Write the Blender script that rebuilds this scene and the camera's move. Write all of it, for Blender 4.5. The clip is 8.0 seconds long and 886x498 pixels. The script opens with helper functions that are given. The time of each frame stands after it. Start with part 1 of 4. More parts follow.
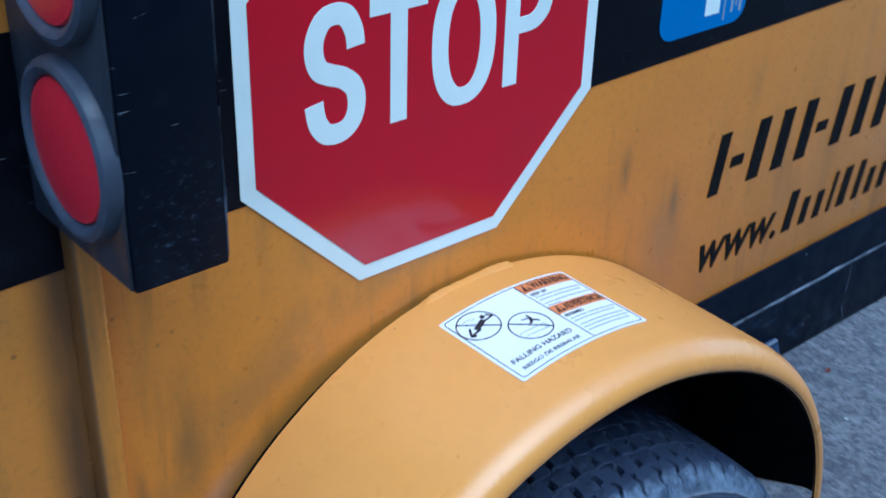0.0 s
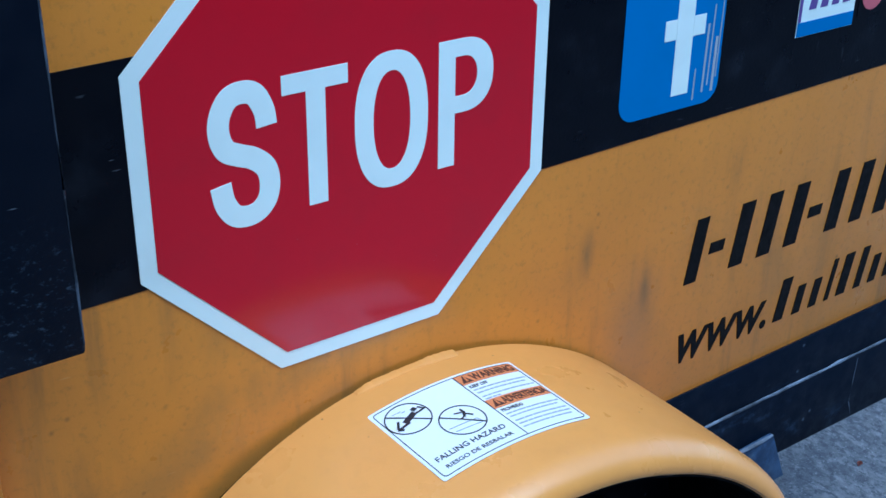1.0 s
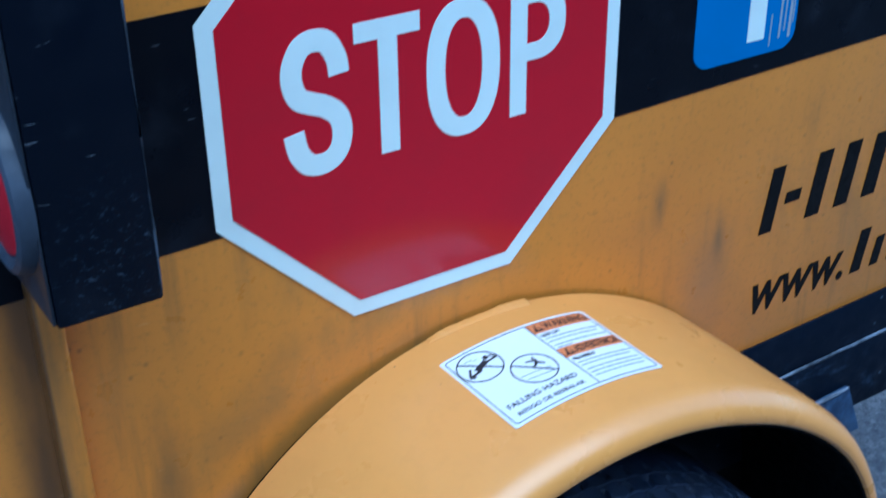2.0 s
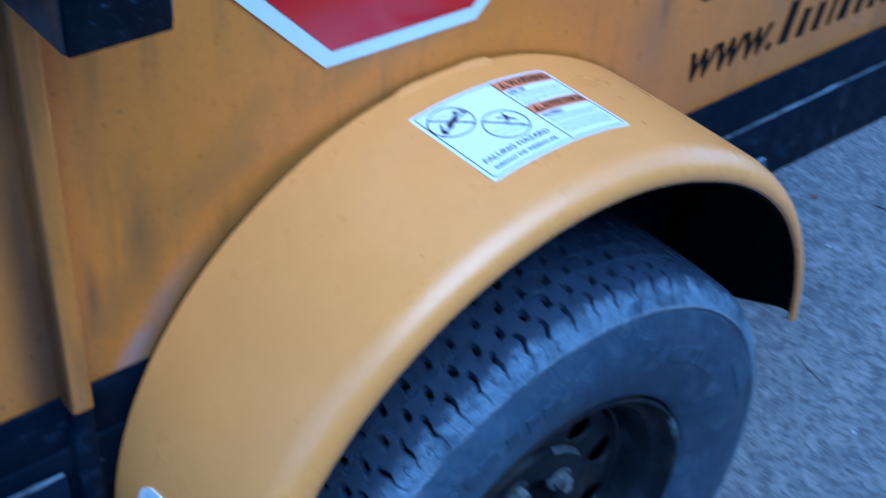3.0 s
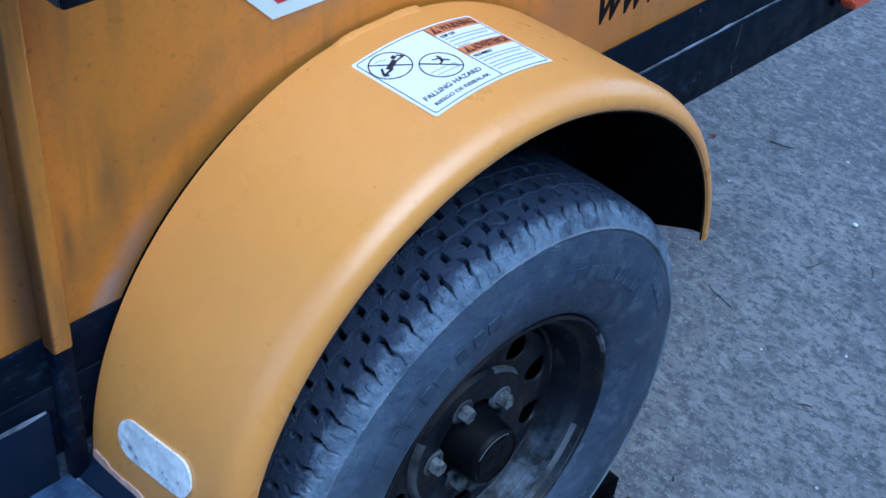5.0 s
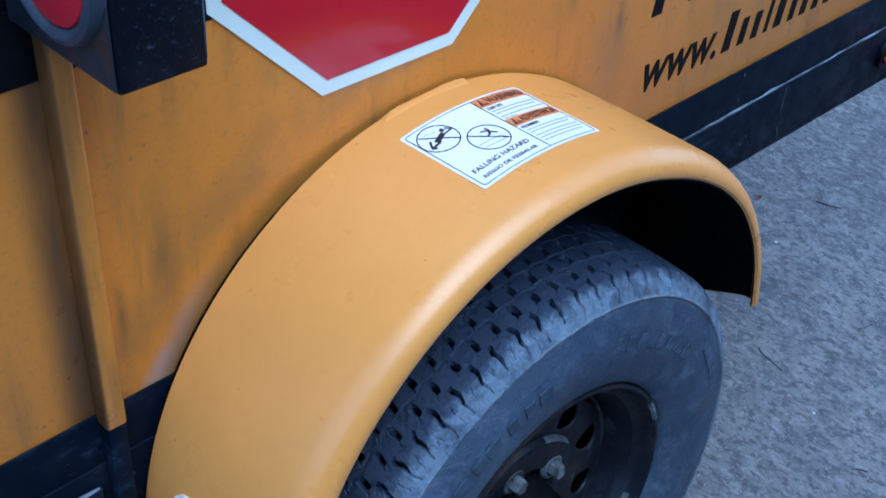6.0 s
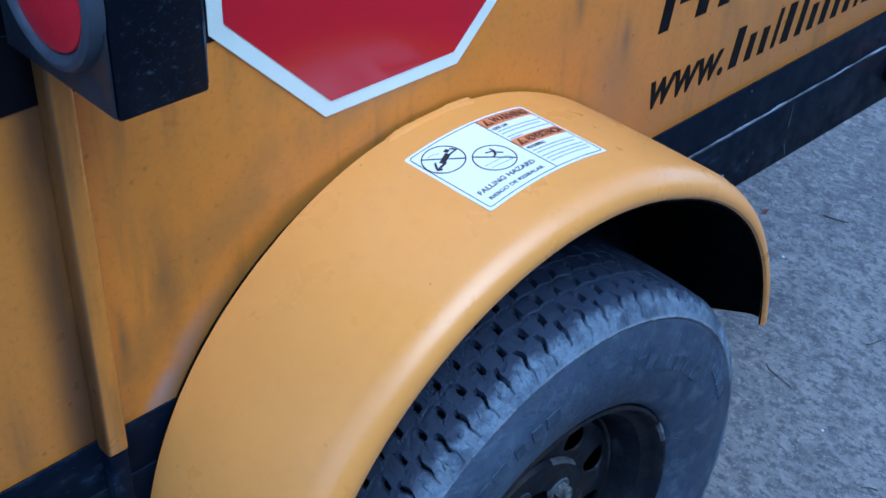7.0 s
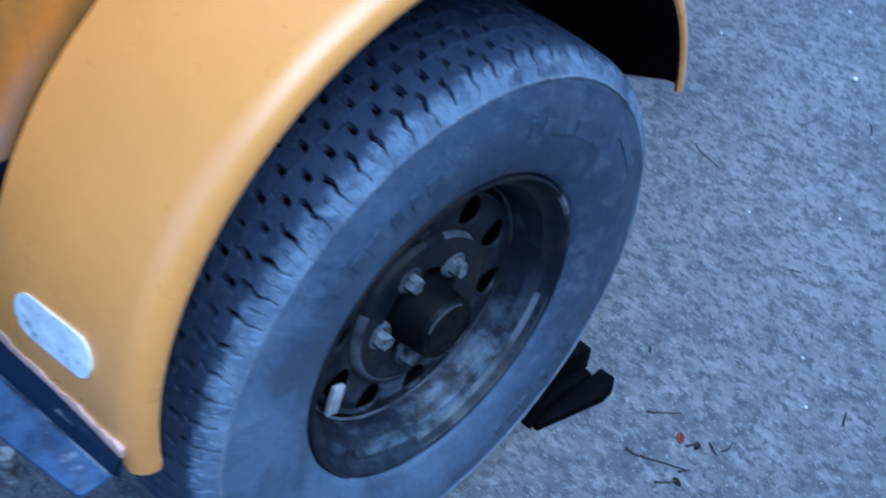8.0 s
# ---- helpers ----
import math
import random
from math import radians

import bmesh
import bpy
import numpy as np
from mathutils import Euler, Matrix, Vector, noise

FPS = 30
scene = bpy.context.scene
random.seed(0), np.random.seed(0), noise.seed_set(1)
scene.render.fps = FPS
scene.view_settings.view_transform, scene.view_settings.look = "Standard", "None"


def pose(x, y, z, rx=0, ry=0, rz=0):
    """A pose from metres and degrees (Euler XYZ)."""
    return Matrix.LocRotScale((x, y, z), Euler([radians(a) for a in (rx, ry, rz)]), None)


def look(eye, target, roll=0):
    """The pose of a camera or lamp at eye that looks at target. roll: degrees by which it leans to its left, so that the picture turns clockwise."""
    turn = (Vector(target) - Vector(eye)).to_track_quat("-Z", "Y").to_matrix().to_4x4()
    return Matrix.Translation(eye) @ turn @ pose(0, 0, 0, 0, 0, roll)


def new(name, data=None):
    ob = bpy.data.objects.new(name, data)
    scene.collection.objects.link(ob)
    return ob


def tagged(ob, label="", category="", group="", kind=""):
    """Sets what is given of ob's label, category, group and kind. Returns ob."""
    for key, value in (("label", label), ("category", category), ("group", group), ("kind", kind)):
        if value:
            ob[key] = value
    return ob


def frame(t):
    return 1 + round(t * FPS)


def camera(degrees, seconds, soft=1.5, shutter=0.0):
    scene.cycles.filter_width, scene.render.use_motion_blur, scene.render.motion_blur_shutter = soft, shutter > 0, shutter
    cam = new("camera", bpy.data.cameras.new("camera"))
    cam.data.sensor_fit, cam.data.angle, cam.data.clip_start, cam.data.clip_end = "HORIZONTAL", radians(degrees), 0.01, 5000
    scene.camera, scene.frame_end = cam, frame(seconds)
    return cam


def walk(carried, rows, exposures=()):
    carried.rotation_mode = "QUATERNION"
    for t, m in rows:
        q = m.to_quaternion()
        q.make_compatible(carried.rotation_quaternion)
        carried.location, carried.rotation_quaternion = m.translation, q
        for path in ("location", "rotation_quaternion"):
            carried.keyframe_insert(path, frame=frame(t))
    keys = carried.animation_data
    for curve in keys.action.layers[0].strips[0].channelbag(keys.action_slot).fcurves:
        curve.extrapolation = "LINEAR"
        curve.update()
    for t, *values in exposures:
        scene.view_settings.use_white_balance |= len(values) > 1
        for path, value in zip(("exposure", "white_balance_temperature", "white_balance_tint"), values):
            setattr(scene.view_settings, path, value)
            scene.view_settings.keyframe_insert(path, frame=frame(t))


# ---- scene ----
cam = camera(39.1, 8.0, shutter=0.5)
PATH = [
    (0, (-0.744, -0.88, 1.616), (0.394, 0.438, 0.632), 1.7),
    (0.2, (-0.695, -0.893, 1.613), (0.398, 0.475, 0.646), 1.5),
    (0.5, (-0.636, -0.905, 1.611), (0.433, 0.512, 0.69), 1.4),
    (1, (-0.584, -0.925, 1.607), (0.478, 0.517, 0.716), 0.8),
    (1.2, (-0.582, -0.931, 1.612), (0.473, 0.518, 0.725), 0.9),
    (2.3, (-0.595, -0.921, 1.585), (0.329, 0.537, 0.576), -0.9),
    (2.5, (-0.612, -0.902, 1.564), (0.343, 0.492, 0.494), -0.1),
    (2.7, (-0.654, -0.883, 1.572), (0.325, 0.447, 0.444), 1.1),
    (2.9, (-0.697, -0.856, 1.554), (0.347, 0.366, 0.364), 3.3),
    (3, (-0.699, -0.86, 1.557), (0.36, 0.319, 0.338), 4.6),
    (3.2, (-0.727, -0.86, 1.561), (0.403, 0.212, 0.307), 6.3),
    (3.5, (-0.759, -0.87, 1.554), (0.414, 0.122, 0.273), 7.3),
    (4, (-0.795, -0.878, 1.565), (0.359, 0.111, 0.266), 7.4),
    (4.2, (-0.808, -0.879, 1.572), (0.332, 0.136, 0.28), 6.7),
    (5.3, (-0.809, -0.917, 1.591), (0.355, 0.15, 0.363), 4.4),
    (5.5, (-0.814, -0.909, 1.592), (0.348, 0.179, 0.38), 3.9),
    (6, (-0.811, -0.9, 1.599), (0.337, 0.242, 0.425), 2.7),
    (6.5, (-0.798, -0.898, 1.604), (0.355, 0.261, 0.452), 2.0),
    (7, (-0.797, -0.884, 1.6), (0.352, 0.27, 0.438), 2.4),
    (7.3, (-0.797, -0.873, 1.571), (0.351, 0.211, 0.343), 3.8),
    (7.5, (-0.792, -0.887, 1.567), (0.33, 0.155, 0.281), 4.3),
    (7.7, (-0.767, -0.881, 1.548), (0.328, 0.1, 0.192), 5.4),
    (8, (-0.677, -0.895, 1.49), (0.379, 0.059, 0.084), 4.7),
]
EXPOSURES = [
    (0.0, 1.37, 4530, -3), (1.0, 1.33, 4430, -4), (2.5, 1.31, 3970, -5), (3.0, 1.31, 3700, -2), (3.5, 1.37, 3780, -6), (4.1, 1.38, 4110, -2),
    (5.5, 1.4, 4500, -2), (6.5, 1.41, 4480, -1), (7.0, 1.39, 4370, -1), (7.5, 1.39, 4190, -1), (8.0, 1.73, 4220, 0),
]
walk(cam, [(t, look(eye, target, roll)) for t, eye, target, roll in PATH], EXPOSURES)

# ---- daylight: open shade under a bright sky ----
SUN_ELEV, SUN_AZ = 62.0, 185.0
world = bpy.data.worlds.new("sky")
scene.world = world
world.use_nodes = True
wn = world.node_tree.nodes
sky = wn.new("ShaderNodeTexSky")
sky.sky_type, sky.sun_disc = "NISHITA", False
sky.sun_elevation, sky.sun_rotation = radians(SUN_ELEV), radians(SUN_AZ)
wn["Background"].inputs["Strength"].default_value = 0.13
world.node_tree.links.new(sky.outputs["Color"], wn["Background"].inputs["Color"])
sun = new("sun", bpy.data.lights.new("sun", "SUN"))
sun.data.energy, sun.data.angle, sun.data.color = 0.98, radians(60), (1.0, 0.97, 0.93)
sun_from = Vector((math.sin(radians(SUN_AZ)) * math.cos(radians(SUN_ELEV)), math.cos(radians(SUN_AZ)) * math.cos(radians(SUN_ELEV)), math.sin(radians(SUN_ELEV))))
sun.matrix_world = look(sun_from * 10, (0, 0, 0))


# ---- materials ----
class Mat:
    """A small wrapper round a node material."""

    def __init__(self, name, base, rough=0.5, metal=0.0, coat=0.0, spec=0.5):
        self.m = bpy.data.materials.new(name)
        self.m.use_nodes = True
        self.t = self.m.node_tree
        self.b = self.t.nodes["Principled BSDF"]
        self.b.inputs["Base Color"].default_value = (*base, 1)
        self.b.inputs["Roughness"].default_value = rough
        self.b.inputs["Metallic"].default_value = metal
        self.b.inputs["Coat Weight"].default_value = coat
        self.b.inputs["Specular IOR Level"].default_value = spec
        self.color = None
        self.base = base
        self.pos = self.t.nodes.new("ShaderNodeNewGeometry").outputs["Position"]

    def node(self, kind):
        return self.t.nodes.new(kind)

    def link(self, a, b):
        self.t.links.new(a, b)

    def coords(self, scale=(1, 1, 1), rot=(0, 0, 0), loc=(0, 0, 0), source=None):
        n = self.node("ShaderNodeMapping")
        n.inputs["Scale"].default_value = scale
        n.inputs["Rotation"].default_value = [radians(a) for a in rot]
        n.inputs["Location"].default_value = loc
        self.link(source or self.pos, n.inputs["Vector"])
        return n.outputs["Vector"]

    def noise(self, size, detail=4, vec=None, rough=0.55, distort=0.0):
        n = self.node("ShaderNodeTexNoise")
        n.inputs["Scale"].default_value = size
        n.inputs["Detail"].default_value = detail
        n.inputs["Roughness"].default_value = rough
        n.inputs["Distortion"].default_value = distort
        self.link(vec or self.pos, n.inputs["Vector"])
        return n.outputs["Fac"]

    def voronoi(self, size, vec=None, feature="F1", out="Distance"):
        n = self.node("ShaderNodeTexVoronoi")
        n.feature = feature
        n.inputs["Scale"].default_value = size
        self.link(vec or self.pos, n.inputs["Vector"])
        return n.outputs[out]

    def ramp(self, fac, lo, hi, a=0.0, b=1.0):
        n = self.node("ShaderNodeMapRange")
        n.interpolation_type = "SMOOTHSTEP"
        for k, v in zip(("From Min", "From Max", "To Min", "To Max"), (lo, hi, a, b)):
            n.inputs[k].default_value = v
        self.link(fac, n.inputs["Value"])
        return n.outputs["Result"]

    def math(self, op, a, b):
        n = self.node("ShaderNodeMath")
        n.operation = op
        for i, v in enumerate((a, b)):
            if isinstance(v, (int, float)):
                n.inputs[i].default_value = v
            else:
                self.link(v, n.inputs[i])
        return n.outputs[0]

    def axis(self, k):
        n = self.node("ShaderNodeSeparateXYZ")
        self.link(self.pos, n.inputs[0])
        return n.outputs[k]

    def dist(self, centre, flat=(1, 1, 1)):
        """Distance from a place, along the axes that count."""
        n = self.node("ShaderNodeVectorMath")
        n.operation = "LENGTH"
        v = self.coords(flat, (0, 0, 0), [-c * f for c, f in zip(centre, flat)])
        self.link(v, n.inputs[0])
        return n.outputs["Value"]

    def along(self, distance, fine, coarse):
        """Coordinates that run finely across rings round an axis and coarsely along them."""
        n = self.node("ShaderNodeCombineXYZ")
        self.link(self.math("MULTIPLY", distance, fine), n.inputs[0])
        self.link(self.math("MULTIPLY", self.axis(0), coarse), n.inputs[1])
        self.link(self.math("MULTIPLY", self.axis(2), coarse), n.inputs[2])
        return n.outputs[0]

    def tint(self, fac, colour):
        """Mixes a colour over what is there."""
        n = self.node("ShaderNodeMix")
        n.data_type = "RGBA"
        if self.color is None:
            n.inputs[6].default_value = (*self.base, 1)
        else:
            self.link(self.color, n.inputs[6])
        n.inputs[7].default_value = (*colour, 1)
        if isinstance(fac, (int, float)):
            n.inputs[0].default_value = fac
        else:
            self.link(fac, n.inputs[0])
        self.color = n.outputs[2]
        self.link(self.color, self.b.inputs["Base Color"])
        return self

    def rough(self, fac, lo, hi):
        self.link(self.ramp(fac, 0.3, 0.7, lo, hi), self.b.inputs["Roughness"])
        return self

    def bump(self, fac, height, strength=1.0):
        n = self.node("ShaderNodeBump")
        n.inputs["Distance"].default_value = height
        n.inputs["Strength"].default_value = strength
        self.link(fac, n.inputs["Height"])
        if self.b.inputs["Normal"].is_linked:
            self.link(self.b.inputs["Normal"].links[0].from_socket, n.inputs["Normal"])
        self.link(n.outputs["Normal"], self.b.inputs["Normal"])
        return self


FX, FZ, FR = 0.060, 0.489, 0.423  # the fender's arc: axis and radius
WX, WZ, WR = 0.072, 0.368, 0.376  # the wheel's axis and the tyre's radius


def yellow_paint(name, base, dirty):
    m = Mat(name, base, 0.34, coat=0.32 if dirty else 0.42)
    m.b.inputs["Coat Roughness"].default_value = 0.40 if dirty else 0.30
    m.tint(m.ramp(m.noise(3.5, 3), 0.35, 0.7, 0, 0.45), [c * 0.78 for c in base])
    m.tint(m.ramp(m.noise(60, 3), 0.45, 0.75, 0, 0.2), [c * 0.8 for c in base])
    if dirty:
        streak = m.noise(1, 5, m.coords((26, 26, 2.4)), 0.6)
        m.tint(m.math("MULTIPLY", m.ramp(streak, 0.5, 0.72), m.ramp(m.noise(4, 2), 0.4, 0.62, 0, 0.6)), (0.20, 0.105, 0.03))
        film = m.noise(9, 5, m.coords((1, 1, 0.45)), 0.6)
        m.tint(m.ramp(film, 0.5, 0.75, 0, 0.45), (0.33, 0.165, 0.04))
        m.tint(m.ramp(m.noise(120, 4, rough=0.7), 0.5, 0.72, 0, 0.3), (0.26, 0.12, 0.03))
        # grey road film thrown up round the fender
        around = m.dist((FX, 0, FZ), (1, 0, 1))
        ring = m.math("MULTIPLY", m.ramp(around, 0.450, 0.482), m.ramp(around, 0.490, 0.540, 1, 0))
        ring = m.math("MULTIPLY", ring, m.ramp(m.axis(0), 0.0, 0.14, 1, 0.25))
        m.tint(m.math("MULTIPLY", ring, m.ramp(m.noise(11, 5, rough=0.65), 0.36, 0.62, 0.05, 0.42)), (0.235, 0.145, 0.045))
        # a soaked grey patch thrown up past the fender's crown
        patch = m.math("ADD", m.dist((0.385, 0, 0.845), (1 / 0.050, 0, 1 / 0.100)), m.math("MULTIPLY", m.noise(24, 5, rough=0.65), 0.9))
        m.tint(m.ramp(patch, 0.3, 1.75, 0.42, 0), (0.30, 0.175, 0.080))
        rub = m.ramp(m.math("ABSOLUTE", m.math("SUBTRACT", m.dist((FX, 0, FZ), (1, 0, 1)), 0.440), 0), 0.003, 0.024, 1, 0)
        rub = m.math("MULTIPLY", rub, m.math("MULTIPLY", m.ramp(m.axis(2), 0.70, 0.84, 1, 0), m.ramp(m.axis(0), -0.2, -0.1, 1, 0)))
        m.tint(m.math("MULTIPLY", rub, m.ramp(m.noise(26, 4), 0.25, 0.55, 0.1, 0.6)), (0.42, 0.36, 0.35))
        # shade beside the rib, painted into the wall along with brown grime
        rib_shade = m.math("MULTIPLY", m.ramp(m.axis(0), -0.450, -0.408, 0, 1), m.ramp(m.axis(0), -0.3995, -0.3960, 1, 0))
        m.tint(m.math("MULTIPLY", rib_shade, m.ramp(m.noise(13, 4, m.coords((1, 1, 0.25))), 0.25, 0.6, 0.45, 0.95)), (0.115, 0.050, 0.012))
        # soaked-in drips
        for x, z, w, h in ((-0.300, 0.85, 0.024, 0.100), (-0.355, 0.80, 0.010, 0.06), (0.40, 0.90, 0.012, 0.045), (0.30, 0.97, 0.013, 0.035)):
            d = m.math("ADD", m.dist((x, 0, z), (1 / w, 0, 1 / h)), m.math("MULTIPLY", m.noise(70, 4, m.coords((1, 1, 0.3))), 0.9))
            m.tint(m.ramp(d, 0.1, 1.75, 0.75, 0), (0.125, 0.085, 0.036))
        # shade and grey film hugging the fender's edge, both put into the wall colour
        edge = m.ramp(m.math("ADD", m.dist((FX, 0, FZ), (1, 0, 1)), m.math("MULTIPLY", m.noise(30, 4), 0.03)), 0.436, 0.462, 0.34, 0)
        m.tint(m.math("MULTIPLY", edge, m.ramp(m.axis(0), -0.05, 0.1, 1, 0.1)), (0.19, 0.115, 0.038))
        # rust freckles
        spot = m.ramp(m.voronoi(38), 0.0, 0.16, 1, 0)
        m.tint(m.math("MULTIPLY", spot, m.ramp(m.noise(7, 3), 0.49, 0.62, 0, 0.85)), (0.13, 0.05, 0.02))
        # short pale scratches
        scr = m.noise(1, 2, m.coords((22, 22, 170), (0, 35, 0)), 0.4)
        m.tint(m.math("MULTIPLY", m.ramp(scr, 0.72, 0.78), m.ramp(m.noise(12, 1), 0.5, 0.6, 0, 0.4)), (0.7, 0.5, 0.25))
    else:
        m.tint(m.ramp(m.voronoi(24), 0.0, 0.045, 0.8, 0), (0.10, 0.04, 0.02))
    m.rough(m.noise(18, 4), 0.27 if dirty else 0.26, 0.42 if dirty else 0.38)
    m.bump(m.noise(9, 2), 0.004, 0.25).bump(m.noise(420, 2), 0.0004, 0.25)
    return m.m


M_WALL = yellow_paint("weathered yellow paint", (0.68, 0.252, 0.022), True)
M_FENDER = yellow_paint("fender yellow paint", (0.75, 0.326, 0.064), False)


def black_paint(name, base, rough, scuffs, spec=0.16):
    m = Mat(name, base, rough, spec=spec)
    m.tint(m.ramp(m.noise(16, 5), 0.5, 0.85, 0, 0.5), (0.022, 0.025, 0.034))
    scr = m.noise(1, 3, m.coords((30, 30, 260), (0, 28, 0)), 0.5)
    m.tint(m.math("MULTIPLY", m.ramp(scr, 0.66, 0.72), m.ramp(m.noise(11, 2), 0.5, 0.62, 0, scuffs)), (0.42, 0.45, 0.5))
    scr = m.noise(1, 3, m.coords((200, 200, 24), (0, 15, 0)), 0.5)
    m.tint(m.math("MULTIPLY", m.ramp(scr, 0.68, 0.74), m.ramp(m.noise(9, 2, m.coords(loc=(3, 1, 2))), 0.52, 0.64, 0, scuffs * 0.6)), (0.3, 0.33, 0.38))
    if name.startswith("black frame"):
        smear = m.noise(7, 6, m.coords((1, 1, 2.2), (0, 12, 0)), 0.72)
        m.tint(m.math("MULTIPLY", m.ramp(smear, 0.53, 0.70), m.ramp(m.noise(90, 4, rough=0.7), 0.4, 0.65, 0.1, 0.55)), (0.055, 0.080, 0.135))
        m.tint(m.math("MULTIPLY", m.ramp(m.voronoi(26), 0.0, 0.10, 1, 0), m.ramp(m.noise(5, 2), 0.5, 0.6, 0, 0.6)), (0.14, 0.17, 0.22))
    if name.startswith("worn blue"):
        m.tint(m.ramp(m.noise(22, 6, rough=0.7), 0.42, 0.64, 0, 0.85), (0.014, 0.024, 0.055))
        m.tint(m.ramp(m.noise(48, 5, m.coords(loc=(3, 2, 1)), rough=0.75), 0.56, 0.72, 0, 0.6), (0.115, 0.150, 0.215))
    if name.startswith("scuffed"):
        # pale rub marks low on the lamp box
        rub = m.math("MULTIPLY", m.ramp(m.dist((-0.365, -0.166, 1.185), (1, 1, 0.8)), 0.02, 0.065, 1, 0), m.ramp(m.noise(120, 5, m.coords((1, 1, 1.6), (0, 30, 0)), 0.72), 0.54, 0.76))
        m.tint(m.math("MULTIPLY", rub, 0.3), (0.22, 0.28, 0.37))
    m.rough(m.noise(24, 4), rough * 0.8, rough * 1.3)
    m.bump(m.noise(260, 2), 0.0004, 0.4)
    return m.m


M_BLACK = black_paint("scuffed black paint", (0.0030, 0.0045, 0.0095), 0.38, 0.4)
M_STRIPE = black_paint("black vinyl stripe", (0.003, 0.0035, 0.006), 0.32, 0.25)
M_RAIL = black_paint("black frame paint", (0.0028, 0.0052, 0.0125), 0.5, 0.10, 0.09)
# on the bracket, M_BRACKET carries the skylight in its tone and M_WEB the shade
M_BRACKET = black_paint("worn blue black paint", (0.050, 0.082, 0.155), 0.5, 0.5, 0.35)
M_WEB = black_paint("dull blue black paint", (0.006, 0.011, 0.028), 0.5, 0.15, 0.18)


def vinyl(name, base, rough=0.22, wear=0.25, spec=0.4):
    m = Mat(name, base, rough, spec=spec)
    m.tint(m.ramp(m.noise(12, 4), 0.45, 0.75, 0, wear), [c * 0.72 + 0.01 for c in base])
    m.tint(m.ramp(m.voronoi(34), 0.0, 0.03, 0.5, 0), [c * 0.5 + 0.12 for c in base])
    m.bump(m.noise(14, 2), 0.002, 0.15).bump(m.noise(500, 2), 0.0003, 0.15)
    return m.m


M_RED = vinyl("red reflective vinyl", (0.46, 0.004, 0.016), 0.13, spec=0.5)
M_WHITE = vinyl("white reflective vinyl", (0.77, 0.84, 0.77))
M_BLUE = vinyl("blue vinyl", (0.035, 0.16, 0.42), 0.3)
M_INK = Mat("black print", (0.018, 0.017, 0.02), 0.45).m
M_ORANGE = vinyl("warning orange print", (0.66, 0.22, 0.075), 0.4)
M_BROWN = Mat("dark brown print", (0.075, 0.028, 0.02), 0.45).m
M_LABEL = vinyl("white label film", (0.80, 0.80, 0.78), 0.35, 0.1)
M_GREYINK = Mat("faded grey print", (0.36, 0.37, 0.40), 0.5).m
M_PURPLE = vinyl("purple print", (0.12, 0.07, 0.25), 0.35)
M_PINK = vinyl("faded red print", (0.50, 0.12, 0.14), 0.35)


def rubber():
    m = Mat("dusty tyre rubber", (0.0055, 0.0140, 0.045), 0.55, spec=0.8)
    m.tint(m.ramp(m.noise(60, 5, rough=0.7), 0.42, 0.7, 0, 0.5), (0.0115, 0.027, 0.073))
    # dust clings to the sidewall and most of all to the shoulder; the tread is scrubbed clean and also painted dark for
    # the fender's shade
    side = m.ramp(m.math("ADD", m.axis(1), m.math("MULTIPLY", m.noise(50, 5, rough=0.7), 0.040)), -0.219, -0.203, 1, 0.02)
    axle = m.dist((WX, 0, WZ), (1, 0, 1))
    # the dust tint weakens towards the front top: the sidewall's fall of light, painted in
    light_fall = m.math("ADD", m.math("ADD", m.axis(0), m.math("MULTIPLY", m.axis(2), 0.5)), m.math("MULTIPLY", m.noise(5, 4), 0.25))
    thick = m.ramp(light_fall, WX + WZ * 0.5 - 0.10, WX + WZ * 0.5 + 0.36, 1, 0.24)
    shoulder = m.math("MULTIPLY", side, m.ramp(axle, WR - 0.040, WR - 0.026))
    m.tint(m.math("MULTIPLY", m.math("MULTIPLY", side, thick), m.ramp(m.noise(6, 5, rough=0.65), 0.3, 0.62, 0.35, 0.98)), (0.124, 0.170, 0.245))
    m.tint(m.math("MULTIPLY", shoulder, m.ramp(m.noise(30, 6, rough=0.75), 0.38, 0.60, 0.05, 0.95)), (0.178, 0.228, 0.302))
    m.tint(m.math("MULTIPLY", side, m.ramp(m.noise(38, 6, rough=0.72), 0.48, 0.66, 0, 0.5)), (0.135, 0.165, 0.212))
    m.tint(m.math("MULTIPLY", side, m.ramp(m.noise(11, 5, m.coords(loc=(5, 5, 5)), rough=0.7), 0.48, 0.66, 0, 0.6)), (0.040, 0.050, 0.078))
    ridge = m.ramp(m.math("ABSOLUTE", m.math("SUBTRACT", axle, WR - 0.0295), 0), 0.001, 0.0035, 1, 0)
    m.tint(m.math("MULTIPLY", m.math("MULTIPLY", ridge, side), m.ramp(m.noise(14, 3), 0.35, 0.6, 0.1, 0.7)), (0.26, 0.28, 0.31))
    scr = m.noise(1, 3, m.coords((120, 4, 8), (0, 40, 0)), 0.6)
    m.tint(m.math("MULTIPLY", side, m.ramp(scr, 0.6, 0.74, 0, 0.35)), (0.17, 0.185, 0.215))
    m.rough(m.noise(30, 4), 0.40, 0.66)
    m.bump(m.noise(80, 6, rough=0.75), 0.007, 0.7).bump(m.noise(380, 3), 0.0008, 0.5)
    return m.m


